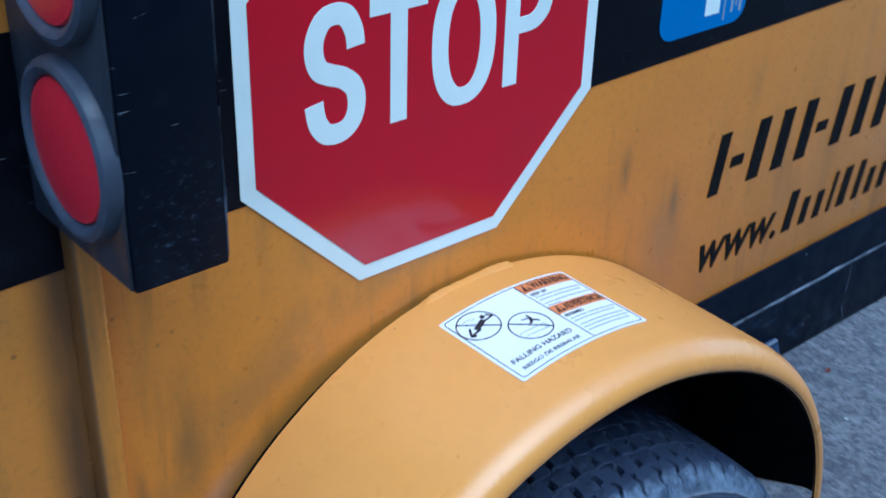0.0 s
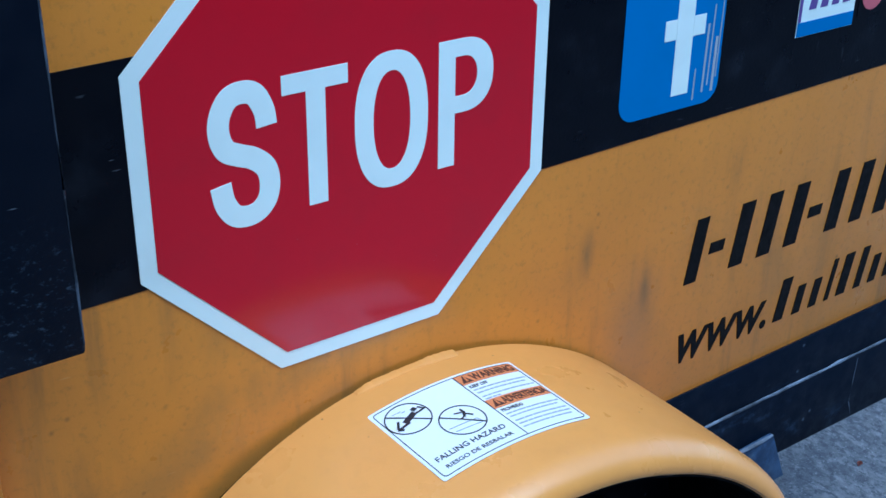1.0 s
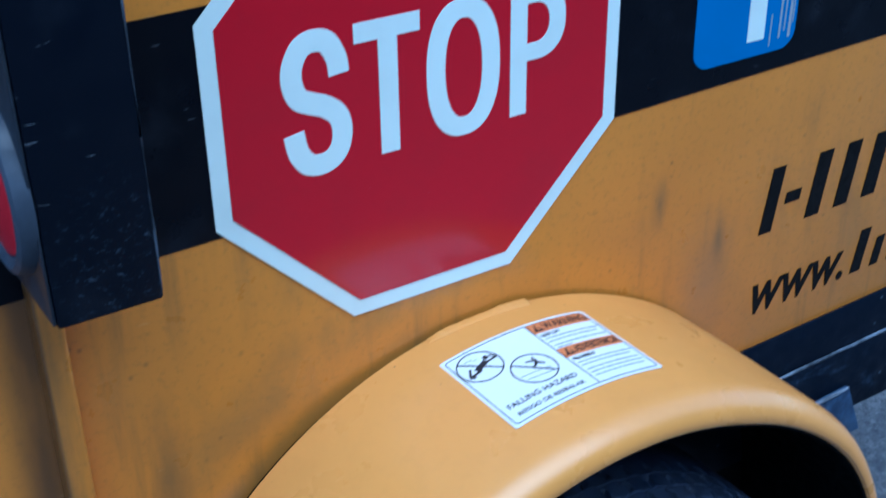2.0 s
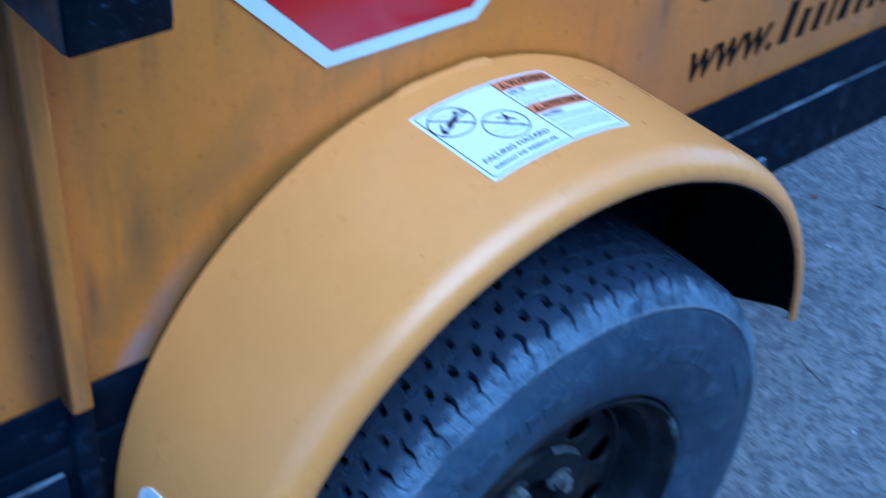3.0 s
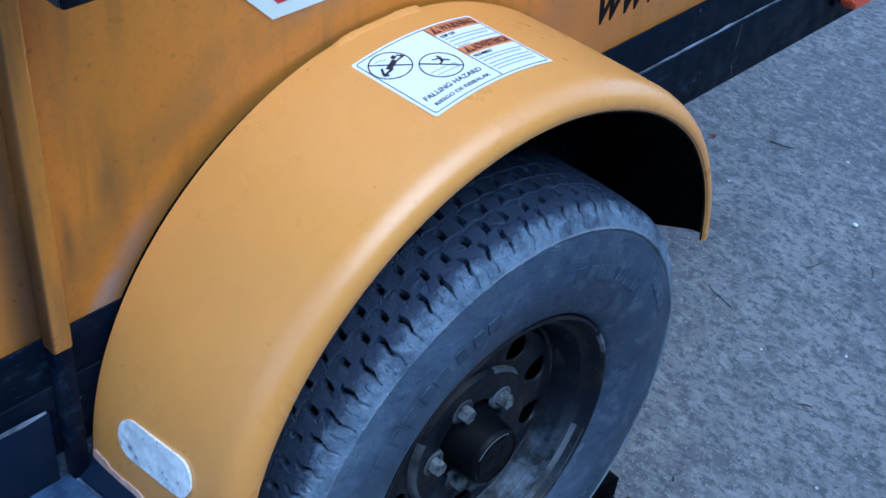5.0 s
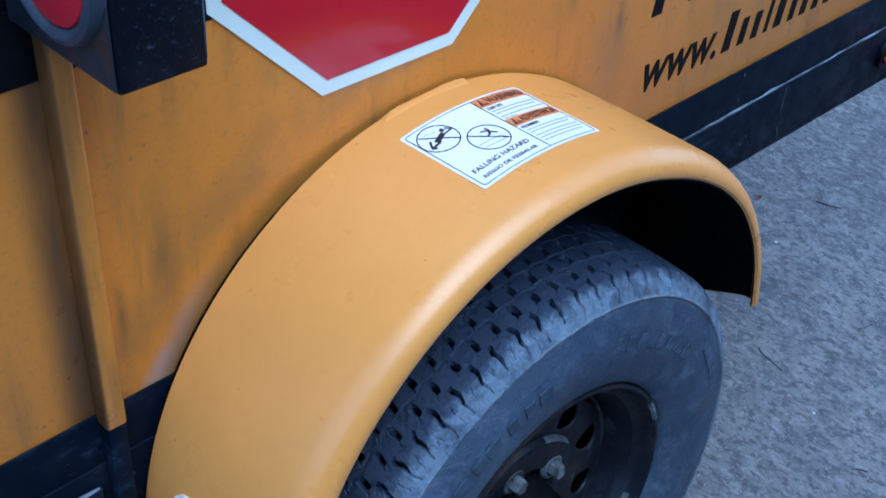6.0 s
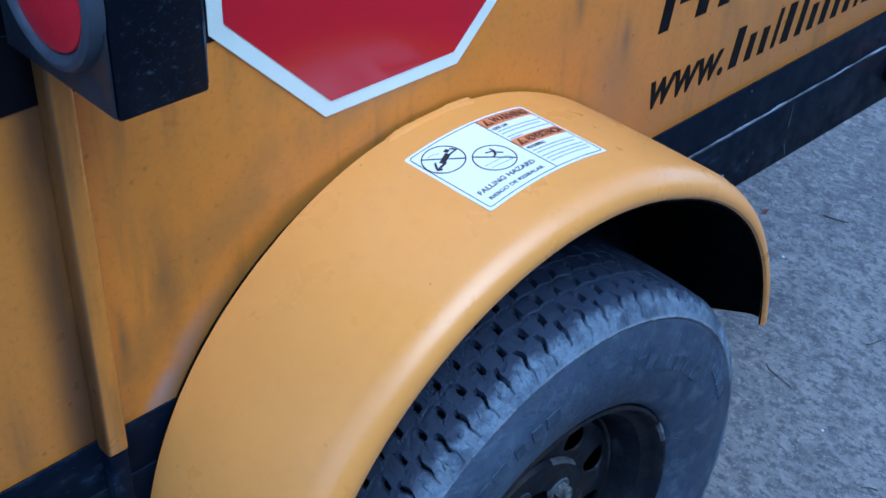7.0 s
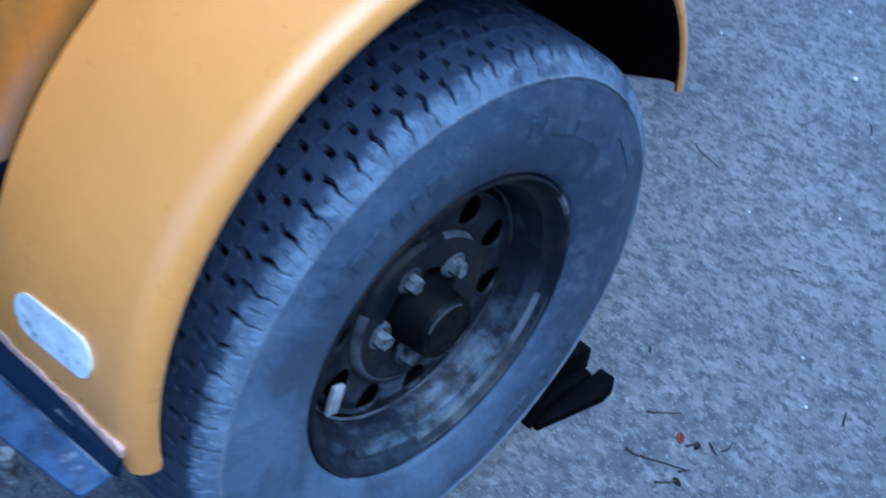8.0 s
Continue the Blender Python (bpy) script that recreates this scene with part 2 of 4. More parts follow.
def rim_steel():
    m = Mat("black wheel steel", (0.0058, 0.0075, 0.0125), 0.45, spec=0.25)
    m.tint(m.ramp(m.noise(12, 5, rough=0.65), 0.5, 0.72, 0, 0.7), (0.030, 0.022, 0.016))
    m.tint(m.math("MULTIPLY", m.ramp(m.noise(24, 6, m.coords((1.6, 1, 0.7), (0, 35, 0)), 0.72), 0.54, 0.74), 0.32), (0.13, 0.14, 0.16))
    # dust that settled in rings over the lower half of the rim
    axle = m.dist((WX, 0, WZ), (1, 0, 1))
    rings = m.ramp(m.noise(1, 3, m.along(axle, 95, 2.2), 0.6), 0.44, 0.62, 0.12, 1)
    low = m.ramp(m.axis(2), WZ - 0.19, WZ - 0.02, 1, 0)
    blot = m.ramp(m.noise(20, 6, rough=0.72), 0.40, 0.62, 0, 0.75)
    m.tint(m.math("MULTIPLY", m.math("MULTIPLY", low, rings), blot), (0.140, 0.165, 0.210))
    m.tint(m.math("MULTIPLY", m.ramp(m.axis(2), WZ + 0.02, WZ + 0.12), m.ramp(m.noise(15, 5, rough=0.7), 0.46, 0.62, 0, 0.6)), (0.028, 0.021, 0.017))
    m.rough(m.noise(30, 4), 0.3, 0.7)
    m.bump(m.noise(55, 5), 0.004, 0.4)
    return m.m


def concrete():
    m = Mat("worn concrete", (0.150, 0.146, 0.149), 0.85, spec=0.3)
    m.tint(m.ramp(m.noise(1.3, 4), 0.38, 0.66, 0, 0.85), (0.235, 0.219, 0.213))
    m.tint(m.ramp(m.noise(2.4, 4, m.coords(loc=(7, 3, 0))), 0.45, 0.66, 0, 0.7), (0.120, 0.115, 0.122))
    # trowelled clumps a few centimetres wide, then the pores between them
    m.tint(m.ramp(m.noise(16, 6, m.coords((1, 0.8, 1), (0, 0, -24)), rough=0.7), 0.44, 0.62, 0, 0.75), (0.092, 0.092, 0.102))
    m.tint(m.ramp(m.noise(34, 6, m.coords((1, 0.6, 1), (0, 0, -24), (2, 8, 0)), rough=0.72), 0.48, 0.64, 0, 0.75), (0.270, 0.258, 0.254))
    m.tint(m.ramp(m.noise(62, 5, m.coords((1, 0.65, 1), (0, 0, -24)), rough=0.72), 0.46, 0.62, 0, 0.92), (0.076, 0.076, 0.084))
    m.tint(m.ramp(m.noise(120, 4, m.coords(loc=(4, 2, 0)), rough=0.75), 0.56, 0.68, 0, 0.75), (0.36, 0.352, 0.345))
    # broom and tyre drag marks
    drag = m.noise(1, 4, m.coords((110, 9, 1), (0, 0, -24)), 0.6)
    m.tint(m.math("MULTIPLY", m.ramp(drag, 0.54, 0.70), m.ramp(m.noise(2.2, 2), 0.42, 0.60, 0, 0.35)), (0.075, 0.076, 0.084))
    drag = m.noise(1, 4, m.coords((160, 6, 1), (0, 0, -20), (3, 5, 0)), 0.6)
    m.tint(m.math("MULTIPLY", m.ramp(drag, 0.60, 0.72), m.ramp(m.noise(3.1, 2), 0.45, 0.60, 0, 0.32)), (0.29, 0.285, 0.28))
    m.tint(m.math("MULTIPLY", m.ramp(m.voronoi(48), 0.0, 0.10, 1, 0), m.ramp(m.noise(6, 2, m.coords(loc=(2, 6, 0))), 0.46, 0.62, 0.02, 0.55)), (0.38, 0.38, 0.38))
    m.tint(m.math("MULTIPLY", m.ramp(m.voronoi(30, m.coords(loc=(9, 4, 0))), 0.0, 0.10, 1, 0), m.ramp(m.noise(5, 2), 0.45, 0.6, 0, 0.7)), (0.033, 0.033, 0.034))
    m.bump(m.noise(60, 6, rough=0.72), 0.009, 0.7).bump(m.noise(11, 3), 0.012, 0.35)
    return m.m


def plain(name, base, rough=0.5, metal=0.0, size=40, var=0.35, spec=0.5):
    m = Mat(name, base, rough, metal, spec=spec)
    m.tint(m.ramp(m.noise(size, 4), 0.35, 0.7, 0, 1), [c * (1 - var) for c in base])
    m.rough(m.noise(size * 1.7, 3), rough * 0.75, min(1, rough * 1.25))
    m.bump(m.noise(size * 6, 3), 0.0006, 0.4)
    return m.m


M_LETTER = plain("black cut vinyl", (0.007, 0.006, 0.006), 0.5, spec=0.12)
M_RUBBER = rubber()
M_RIM = rim_steel()
M_MOULD = plain("dark moulded rubber", (0.072, 0.092, 0.134), 0.75, size=60, var=0.5, spec=0.2)
M_CONCRETE = concrete()
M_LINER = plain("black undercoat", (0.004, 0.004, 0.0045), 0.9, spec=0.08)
M_GROMMET = plain("grey rubber grommet", (0.052, 0.062, 0.086), 0.6, size=25)
def lens_mat():
    m = Mat("red lamp lens", (0.66, 0.022, 0.040), 0.28, spec=0.5)
    m.tint(m.ramp(m.voronoi(420), 0.1, 0.6, 0, 0.4), (0.46, 0.010, 0.022))
    m.tint(m.ramp(m.noise(30, 4), 0.5, 0.75, 0, 0.3), (0.60, 0.03, 0.05))
    m.bump(m.voronoi(420), 0.0006, 0.4)
    return m.m


M_LENS = lens_mat()
M_AMBER = vinyl("orange red lamp lens", (0.60, 0.09, 0.03), 0.3, 0.15)
M_STEEL = plain("dull zinc steel", (0.24, 0.25, 0.26), 0.6, 0.2, size=70, var=0.9)
M_CLIP = plain("bare lead weight", (0.55, 0.56, 0.57), 0.5, 0.3)
M_SCAR = plain("bare chipped edge", (0.70, 0.44, 0.33), 0.7, size=60)
M_HUB = plain("greasy black cap", (0.003, 0.003, 0.004), 0.48, spec=0.12)
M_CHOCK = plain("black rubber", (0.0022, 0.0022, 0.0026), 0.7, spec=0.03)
M_TWIG = plain("dry twig", (0.035, 0.028, 0.024), 0.85)
M_LEAF = plain("reddish dry leaf", (0.30, 0.075, 0.04), 0.7)
M_PEBBLE = plain("pale pebble", (0.6, 0.6, 0.58), 0.7)
M_GRIT = plain("fine grey grit", (0.34, 0.34, 0.34), 0.8, size=9, var=0.7)


def reflector_mat():
    m = Mat("crazed silver reflector", (0.90, 0.90, 0.87), 0.22, spec=0.7, coat=0.5)
    m.tint(m.ramp(m.noise(38, 4, rough=0.6), 0.48, 0.60, 0, 0.6), (0.58, 0.61, 0.62))
    m.tint(m.ramp(m.noise(55, 5, m.coords(loc=(1, 1, 5)), rough=0.6), 0.60, 0.68, 0, 0.85), (0.24, 0.27, 0.30))
    m.tint(m.ramp(m.voronoi(75, feature="DISTANCE_TO_EDGE"), 0.0, 0.05, 0.35, 0), (0.50, 0.52, 0.54))
    m.tint(m.ramp(m.voronoi(40, m.coords(loc=(2, 0, 1))), 0.0, 0.12, 0.9, 0), (0.40, 0.16, 0.08))
    m.bump(m.voronoi(75), 0.002, 0.6)
    return m.m


M_REFLECTOR = reflector_mat()


# ---- building helpers ----
def finish(bm, name, material, smooth=True):
    bmesh.ops.recalc_face_normals(bm, faces=bm.faces)
    me = bpy.data.meshes.new(name)
    bm.to_mesh(me)
    bm.free()
    for p in me.polygons:
        p.use_smooth = smooth
    if smooth:
        me.set_sharp_from_angle(angle=radians(35))
    me.materials.append(material)
    return me


def part(name, bm, material, parent=None, label="", smooth=True):
    ob = new(name, finish(bm, name, material, smooth))
    if parent:
        ob.parent = parent
        ob.matrix_parent_inverse = parent.matrix_world.inverted()
    return tagged(ob, label)


def thing(name, at, label, category, group="", kind=""):
    ob = new(name)
    ob.matrix_world = Matrix.Translation(at)
    ob.empty_display_size = 0.1
    bpy.context.view_layer.update()
    return tagged(ob, label, category, group, kind)


def box(lo, hi, bevel=0.0, bm=None, seg=2):
    bm = bm or bmesh.new()
    made = bmesh.ops.create_cube(bm, size=1)["verts"]
    for v in made:
        for k in range(3):
            v.co[k] = lo[k] if v.co[k] < 0 else hi[k]
    if bevel:
        bmesh.ops.bevel(bm, geom=list({e for v in made for e in v.link_edges}), offset=bevel, segments=seg, affect="EDGES", profile=0.5)
    return bm


def prism(points, axis, lo, hi, bevel=0.0, bm=None):
    """A polygon pushed along an axis. points are in the two other axes, in order."""
    bm = bm or bmesh.new()
    rows = []
    for d in (lo, hi):
        row = []
        for p in points:
            c = list(p)
            c.insert(axis, d)
            row.append(bm.verts.new(c))
        rows.append(row)
    n = len(points)
    faces = [bm.faces.new(rows[0]), bm.faces.new(rows[1][::-1])]
    faces += [bm.faces.new((rows[0][i], rows[1][i], rows[1][(i + 1) % n], rows[0][(i + 1) % n])) for i in range(n)]
    if bevel:
        bmesh.ops.bevel(bm, geom=list({e for f in faces for e in f.edges}), offset=bevel, segments=2, affect="EDGES", profile=0.5)
    return bm


def revolve(profile, steps, centre, closed=False, bm=None, start=0.0, end=360.0):
    """Turns a profile of (radius, y) about an axis along y through centre (x, z)."""
    bm = bm or bmesh.new()
    full = abs(end - start) >= 360
    rings = []
    for i in range(steps + (0 if full else 1)):
        a = radians(start + (end - start) * i / steps)
        rings.append([bm.verts.new((centre[0] + r * math.cos(a), y, centre[1] + r * math.sin(a))) for r, y in profile])
    n = len(profile)
    for i in range(len(rings) - (0 if full else 1)):
        p, q = rings[i], rings[(i + 1) % len(rings)]
        for j in range(n - (0 if closed else 1)):
            bm.faces.new((p[j], p[(j + 1) % n], q[(j + 1) % n], q[j]))
    if closed and not full:
        bm.faces.new(rings[0])
        bm.faces.new(rings[-1][::-1])
    return bm


def tube(points, radii, sides=6, bm=None):
    bm = bm or bmesh.new()
    rings = []
    for i, p in enumerate(points):
        p = Vector(p)
        d = (Vector(points[min(i + 1, len(points) - 1)]) - Vector(points[max(i - 1, 0)])).normalized()
        q = d.to_track_quat("Z", "Y")
        rings.append([bm.verts.new(p + q @ Vector((radii[i] * math.cos(k * math.tau / sides), radii[i] * math.sin(k * math.tau / sides), 0))) for k in range(sides)])
    for a, b in zip(rings, rings[1:]):
        for k in range(sides):
            bm.faces.new((a[k], a[(k + 1) % sides], b[(k + 1) % sides], b[k]))
    bm.faces.new(rings[0])
    bm.faces.new(rings[-1][::-1])
    return bm


def rounded(x0, z0, x1, z1, r, n=5):
    pts = []
    for cx, cz, a0 in ((x1 - r, z0 + r, -90), (x1 - r, z1 - r, 0), (x0 + r, z1 - r, 90), (x0 + r, z0 + r, 180)):
        pts += [(cx + r * math.cos(radians(a0 + 90 * i / n)), cz + r * math.sin(radians(a0 + 90 * i / n))) for i in range(n + 1)]
    return pts


def sheet(points, bm=None):
    """A flat outline in the plane of u and v."""
    bm = bm or bmesh.new()
    bm.faces.new([bm.verts.new((u, v, 0)) for u, v in points])
    return bm


def letters(text, x0, z0, x1, z1, weight=0.0, slant=0.0):
    """Text as flat geometry in u and v, fitted to a box."""
    cu = bpy.data.curves.new("text", "FONT")
    cu.body, cu.resolution_u, cu.offset, cu.shear = text, 6, weight, slant
    ob = bpy.data.objects.new("text", cu)
    scene.collection.objects.link(ob)
    me = bpy.data.meshes.new_from_object(ob.evaluated_get(bpy.context.evaluated_depsgraph_get()))
    bm = bmesh.new()
    bm.from_mesh(me)
    bpy.data.objects.remove(ob)
    bpy.data.meshes.remove(me)
    us, vs = [v.co.x for v in bm.verts], [v.co.y for v in bm.verts]
    for v in bm.verts:
        v.co.x = x0 + (v.co.x - min(us)) / (max(us) - min(us)) * (x1 - x0)
        v.co.y = z0 + (v.co.y - min(vs)) / (max(vs) - min(vs)) * (z1 - z0)
        v.co.z = 0
    return bm


def stuck(bm, place, thick):
    """Lays flat geometry on a surface by place(u, v, height) and gives it a film's thickness."""
    for v in bm.verts:
        v.co.z = thick
    edges = [e for e in bm.edges if len(e.link_faces) == 1]
    ext = bmesh.ops.extrude_edge_only(bm, edges=edges)
    for v in (g for g in ext["geom"] if isinstance(g, bmesh.types.BMVert)):
        v.co.z = 0.0
    for v in bm.verts:
        v.co = place(*v.co)
    return bm


def on_wall(lift=0.0):
    return lambda u, v, h: (u, -h - lift, v)


def cut(bm, step, axis):
    """Slices flat geometry so that it can follow a curve."""
    lo, hi = min(v.co[axis] for v in bm.verts), max(v.co[axis] for v in bm.verts)
    k = lo + step
    normal = [0, 0, 0]
    normal[axis] = 1
    while k < hi - 1e-5:
        at = [0, 0, 0]
        at[axis] = k
        bmesh.ops.bisect_plane(bm, geom=bm.verts[:] + bm.edges[:] + bm.faces[:], plane_co=at, plane_no=normal)
        k += step
    return bm


def ring_shape(cu, cv, r, w, n=40):
    bm = bmesh.new()
    a = [bm.verts.new((cu + r * math.cos(i * math.tau / n), cv + r * math.sin(i * math.tau / n), 0)) for i in range(n)]
    b = [bm.verts.new((cu + (r - w) * math.cos(i * math.tau / n), cv + (r - w) * math.sin(i * math.tau / n), 0)) for i in range(n)]
    for i in range(n):
        bm.faces.new((a[i], a[(i + 1) % n], b[(i + 1) % n], b[i]))
    return bm


def bar(u0, v0, u1, v1, bm=None, slant=0.0):
    s = slant * (v1 - v0)
    return sheet([(u0, v0), (u1, v0), (u1 + s, v1), (u0 + s, v1)], bm)


# ---- ground ----
def ground_sheet():
    bm = bmesh.new()
    edges = [-400, -60, -12, -4, -2, -1] + [i * 0.25 for i in range(-3, 13)] + [4, 6, 12, 60, 400]
    grid = [[bm.verts.new((x, y, 0)) for x in edges] for y in edges]
    for j in range(len(edges) - 1):
        for i in range(len(edges) - 1):
            bm.faces.new((grid[j][i], grid[j][i + 1], grid[j + 1][i + 1], grid[j + 1][i]))
    return bm


tagged(part("ground", ground_sheet(), M_CONCRETE), "worn grey concrete paving with drag marks", "ground", kind="structure")

# ---- walls added out of view: the dull ones block low sky, the pale one bounces light ----
M_SKYBLOCK = plain("dull sky blocker", (0.06, 0.06, 0.058), 0.85, size=3)
M_BOUNCE = plain("pale light bouncer", (0.55, 0.54, 0.52), 0.85, size=3, var=0.2)
for name, lo, hi, coat, label in (("sky_block_south", (-7, -4.6, 0), (9, -4.3, 4.2), M_SKYBLOCK, "plain dull grey yard wall"), ("bounce_west", (-7, -4.3, 0), (-6.7, 6, 1.9), M_BOUNCE, "low pale rendered yard wall"), ("sky_block_north", (-6.7, 5.7, 0), (9, 6, 4.2), M_SKYBLOCK, "plain dull grey yard wall")):
    tagged(part(name, box(lo, hi, 0.01), coat), label, "wall", kind="structure")

# ---- the dumpster body ----
BX0, BX1, BW, BTOP, BLOW = -0.66, 1.30, 1.45, 1.72, 0.705
dumpster = thing("dumpster_body", (0.3, 0.7, BLOW), "weathered yellow steel dumpster body with black stripes", "dumpster")
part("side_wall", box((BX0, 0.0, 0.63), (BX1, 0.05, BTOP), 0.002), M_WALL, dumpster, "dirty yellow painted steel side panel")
part("side_wall", box((BX0, BW, 0.63), (BX1, BW + 0.05, BTOP), 0.002), M_WALL, dumpster)
part("front_wall", box((BX1 - 0.05, 0.05, 0.63), (BX1, BW, BTOP), 0.002), M_WALL, dumpster)
part("tailgate", box((BX0, 0.05, 0.63), (BX0 + 0.05, BW, BTOP), 0.002), M_WALL, dumpster)
part("floor_plate", box((BX0 + 0.05, 0.05, 0.63), (BX1 - 0.05, BW, 0.68)), M_RAIL, dumpster)
part("top_rail", box((BX0, -0.03, BTOP), (BX1, 0.06, BTOP + 0.07), 0.006), M_BLACK, dumpster)
part("top_rail", box((BX0, BW - 0.01, BTOP), (BX1, BW + 0.08, BTOP + 0.07), 0.006), M_BLACK, dumpster)
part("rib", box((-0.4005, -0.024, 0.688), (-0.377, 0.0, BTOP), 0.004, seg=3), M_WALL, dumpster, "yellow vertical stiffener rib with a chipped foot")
part("stripe", stuck(sheet([(BX0 + 0.01, 1.0905 + 0.017 * BX0), (BX1 - 0.01, 1.0905 + 0.017 * BX1), (BX1 - 0.01, 1.300 + 0.017 * BX1), (BX0 + 0.01, 1.300 + 0.017 * BX0)]), on_wall(), 0.0012), M_STRIPE, dumpster, "black vinyl stripe")
part("skirt", prism([(BX0, 0.60), (BX1, 0.60), (BX1, 0.705 + 0.017 * BX1), (BX0, 0.705 + 0.017 * BX0)], 1, -0.0035, 0.0, 0.001), M_RAIL, dumpster, "black painted lower edge")
part("rib_foot", box((-0.4000, -0.023, 0.45), (-0.378, -0.004, 0.6875), 0.003), M_RAIL, dumpster, "scuffed black lower post")

# stop sign sticker
SC, SZ, SW = -0.003, 1.188, 0.4525


def octagon(w):
    a, b = w * 0.20711, w * 0.5
    return [(SC + u, SZ + v) for u, v in ((-a, -b), (a, -b), (b, -a), (b, a), (a, b), (-a, b), (-b, a), (-b, -a))]


sign = part("stop_sign", stuck(sheet(octagon(SW)), on_wall(0.0012), 0.0010), M_WHITE, dumpster, "white edge of an octagonal stop sign sticker")
part("red_field", stuck(sheet(octagon(SW - 0.033)), on_wall(0.0022), 0.0008), M_RED, sign, "glossy red octagon")


def stroke(path, width):
    """A band of even width along a line."""
    bm = bmesh.new()
    rows = []
    for k, p in enumerate(path):
        a, b = path[max(k - 1, 0)], path[min(k + 1, len(path) - 1)]
        d = Vector((b[0] - a[0], b[1] - a[1])).normalized()
        rows.append([bm.verts.new((p[0] - s * d.y * width / 2, p[1] + s * d.x * width / 2, 0)) for s in (-1, 1)])
    for p, q in zip(rows, rows[1:]):
        bm.faces.new((p[0], q[0], q[1], p[1]))
    return bm


def smooth_line(pts, n=8):
    out = []
    for k in range(len(pts) - 1):
        p = [Vector(pts[min(max(k + d, 0), len(pts) - 1)]) for d in (-1, 0, 1, 2)]
        for i in range(n):
            t = i / n
            out.append(0.5 * (2 * p[1] + (p[2] - p[0]) * t + (2 * p[0] - 5 * p[1] + 4 * p[2] - p[3]) * t * t + (3 * p[1] - p[0] - 3 * p[2] + p[3]) * t ** 3))
    return out + [Vector(pts[-1])]


def oval(cx, cz, rx, rz, power, a0, a1, n):
    pts = []
    for k in range(n + 1):
        a = radians(a0 + (a1 - a0) * k / n)
        c, d = math.cos(a), math.sin(a)
        pts.append((cx + rx * math.copysign(abs(c) ** (2 / power), c), cz + rz * math.copysign(abs(d) ** (2 / power), d)))
    return pts


def band(outer_pts, inner_pts, bm=None):
    bm = bm or bmesh.new()
    a, b = [[bm.verts.new((u, v, 0)) for u, v in pts] for pts in (outer_pts, inner_pts)]
    for k in range(len(a) - 1):
        bm.faces.new((a[k], a[k + 1], b[k + 1], b[k]))
    return bm


def letter_s(u0, u1, z0, z1, w):
    line = [(0.97, 0.70), (0.93, 0.83), (0.76, 0.965), (0.5, 1.0), (0.24, 0.965), (0.06, 0.84), (0.03, 0.70), (0.14, 0.575), (0.38, 0.515), (0.66, 0.465), (0.90, 0.375), (0.98, 0.25), (0.92, 0.11), (0.74, 0.025), (0.5, 0.0), (0.25, 0.03), (0.07, 0.14), (0.0, 0.30)]
    return stroke(smooth_line([(u0 + w / 2 + a * (u1 - u0 - w), z0 + w / 2 + b * (z1 - z0 - w)) for a, b in line]), w)


def letter_t(u0, u1, z0, z1, w):
    bm, m = bar(u0, z1 - w * 0.92, u1, z1), (u0 + u1) / 2
    return bar(m - w / 2, z0, m + w / 2, z1 - w * 0.92, bm)


def letter_o(u0, u1, z0, z1, w):
    c, z = (u0 + u1) / 2, (z0 + z1) / 2
    return band(oval(c, z, (u1 - u0) / 2, (z1 - z0) / 2, 2.35, 0, 360, 56), oval(c, z, (u1 - u0) / 2 - w, (z1 - z0) / 2 - w * 0.92, 2.2, 0, 360, 56))


def letter_p(u0, u1, z0, z1, w):
    zm = z0 + (z1 - z0) * 0.42
    r, c, m = (z1 - zm) / 2, (zm + z1) / 2, u0 + w * 1.55
    bm = bar(u0, z0, u0 + w, z1)
    band([(u0 + w, z1)] + oval(m, c, u1 - m, r, 2.3, 90, -90, 24) + [(u0 + w, zm)], [(u0 + w, z1 - w * 0.9)] + oval(m, c, u1 - m - w, r - w * 0.9, 2.1, 90, -90, 24) + [(u0 + w, zm + w * 0.9)], bm)
    return bm


for ch, made in (("S", letter_s(-0.158, -0.088, 1.122, 1.259, 0.0205)), ("T", letter_t(-0.0835, -0.0150, 1.126, 1.256, 0.0200)), ("O", letter_o(-0.0085, 0.0745, 1.123, 1.259, 0.0205)), ("P", letter_p(0.0870, 0.1530, 1.128, 1.257, 0.0195))):
    part("letter", stuck(made, on_wall(0.0030), 0.0006), M_WHITE, sign, "white letter " + ch, smooth=False)

# blue app badge
badge = part("blue_badge", stuck(sheet(rounded(0.331, 1.121, 0.486, 1.282, 0.022)), on_wall(0.0012), 0.0008), M_BLUE, dumpster, "blue rounded sticker with a white mark")
mark = bar(0.410, 1.139, 0.436, 1.262)
bar(0.392, 1.205, 0.4098, 1.228, mark)
bar(0.4362, 1.205, 0.455, 1.228, mark)
part("mark", stuck(mark, on_wall(0.0020), 0.0006), M_WHITE, badge, "white mark")
for u, w, z0, z1 in ((0.4585, 0.003, 1.135, 1.215), (0.4665, 0.002, 1.142, 1.236), (0.4735, 0.004, 1.134, 1.198), (0.4795, 0.0016, 1.150, 1.240), (0.4445, 0.002, 1.128, 1.165)):
    part("peeled_streak", stuck(bar(u, z0, u + w, z1, None, 0.02), on_wall(0.0020), 0.0004), M_GREYINK, badge, "pale peeled streak")

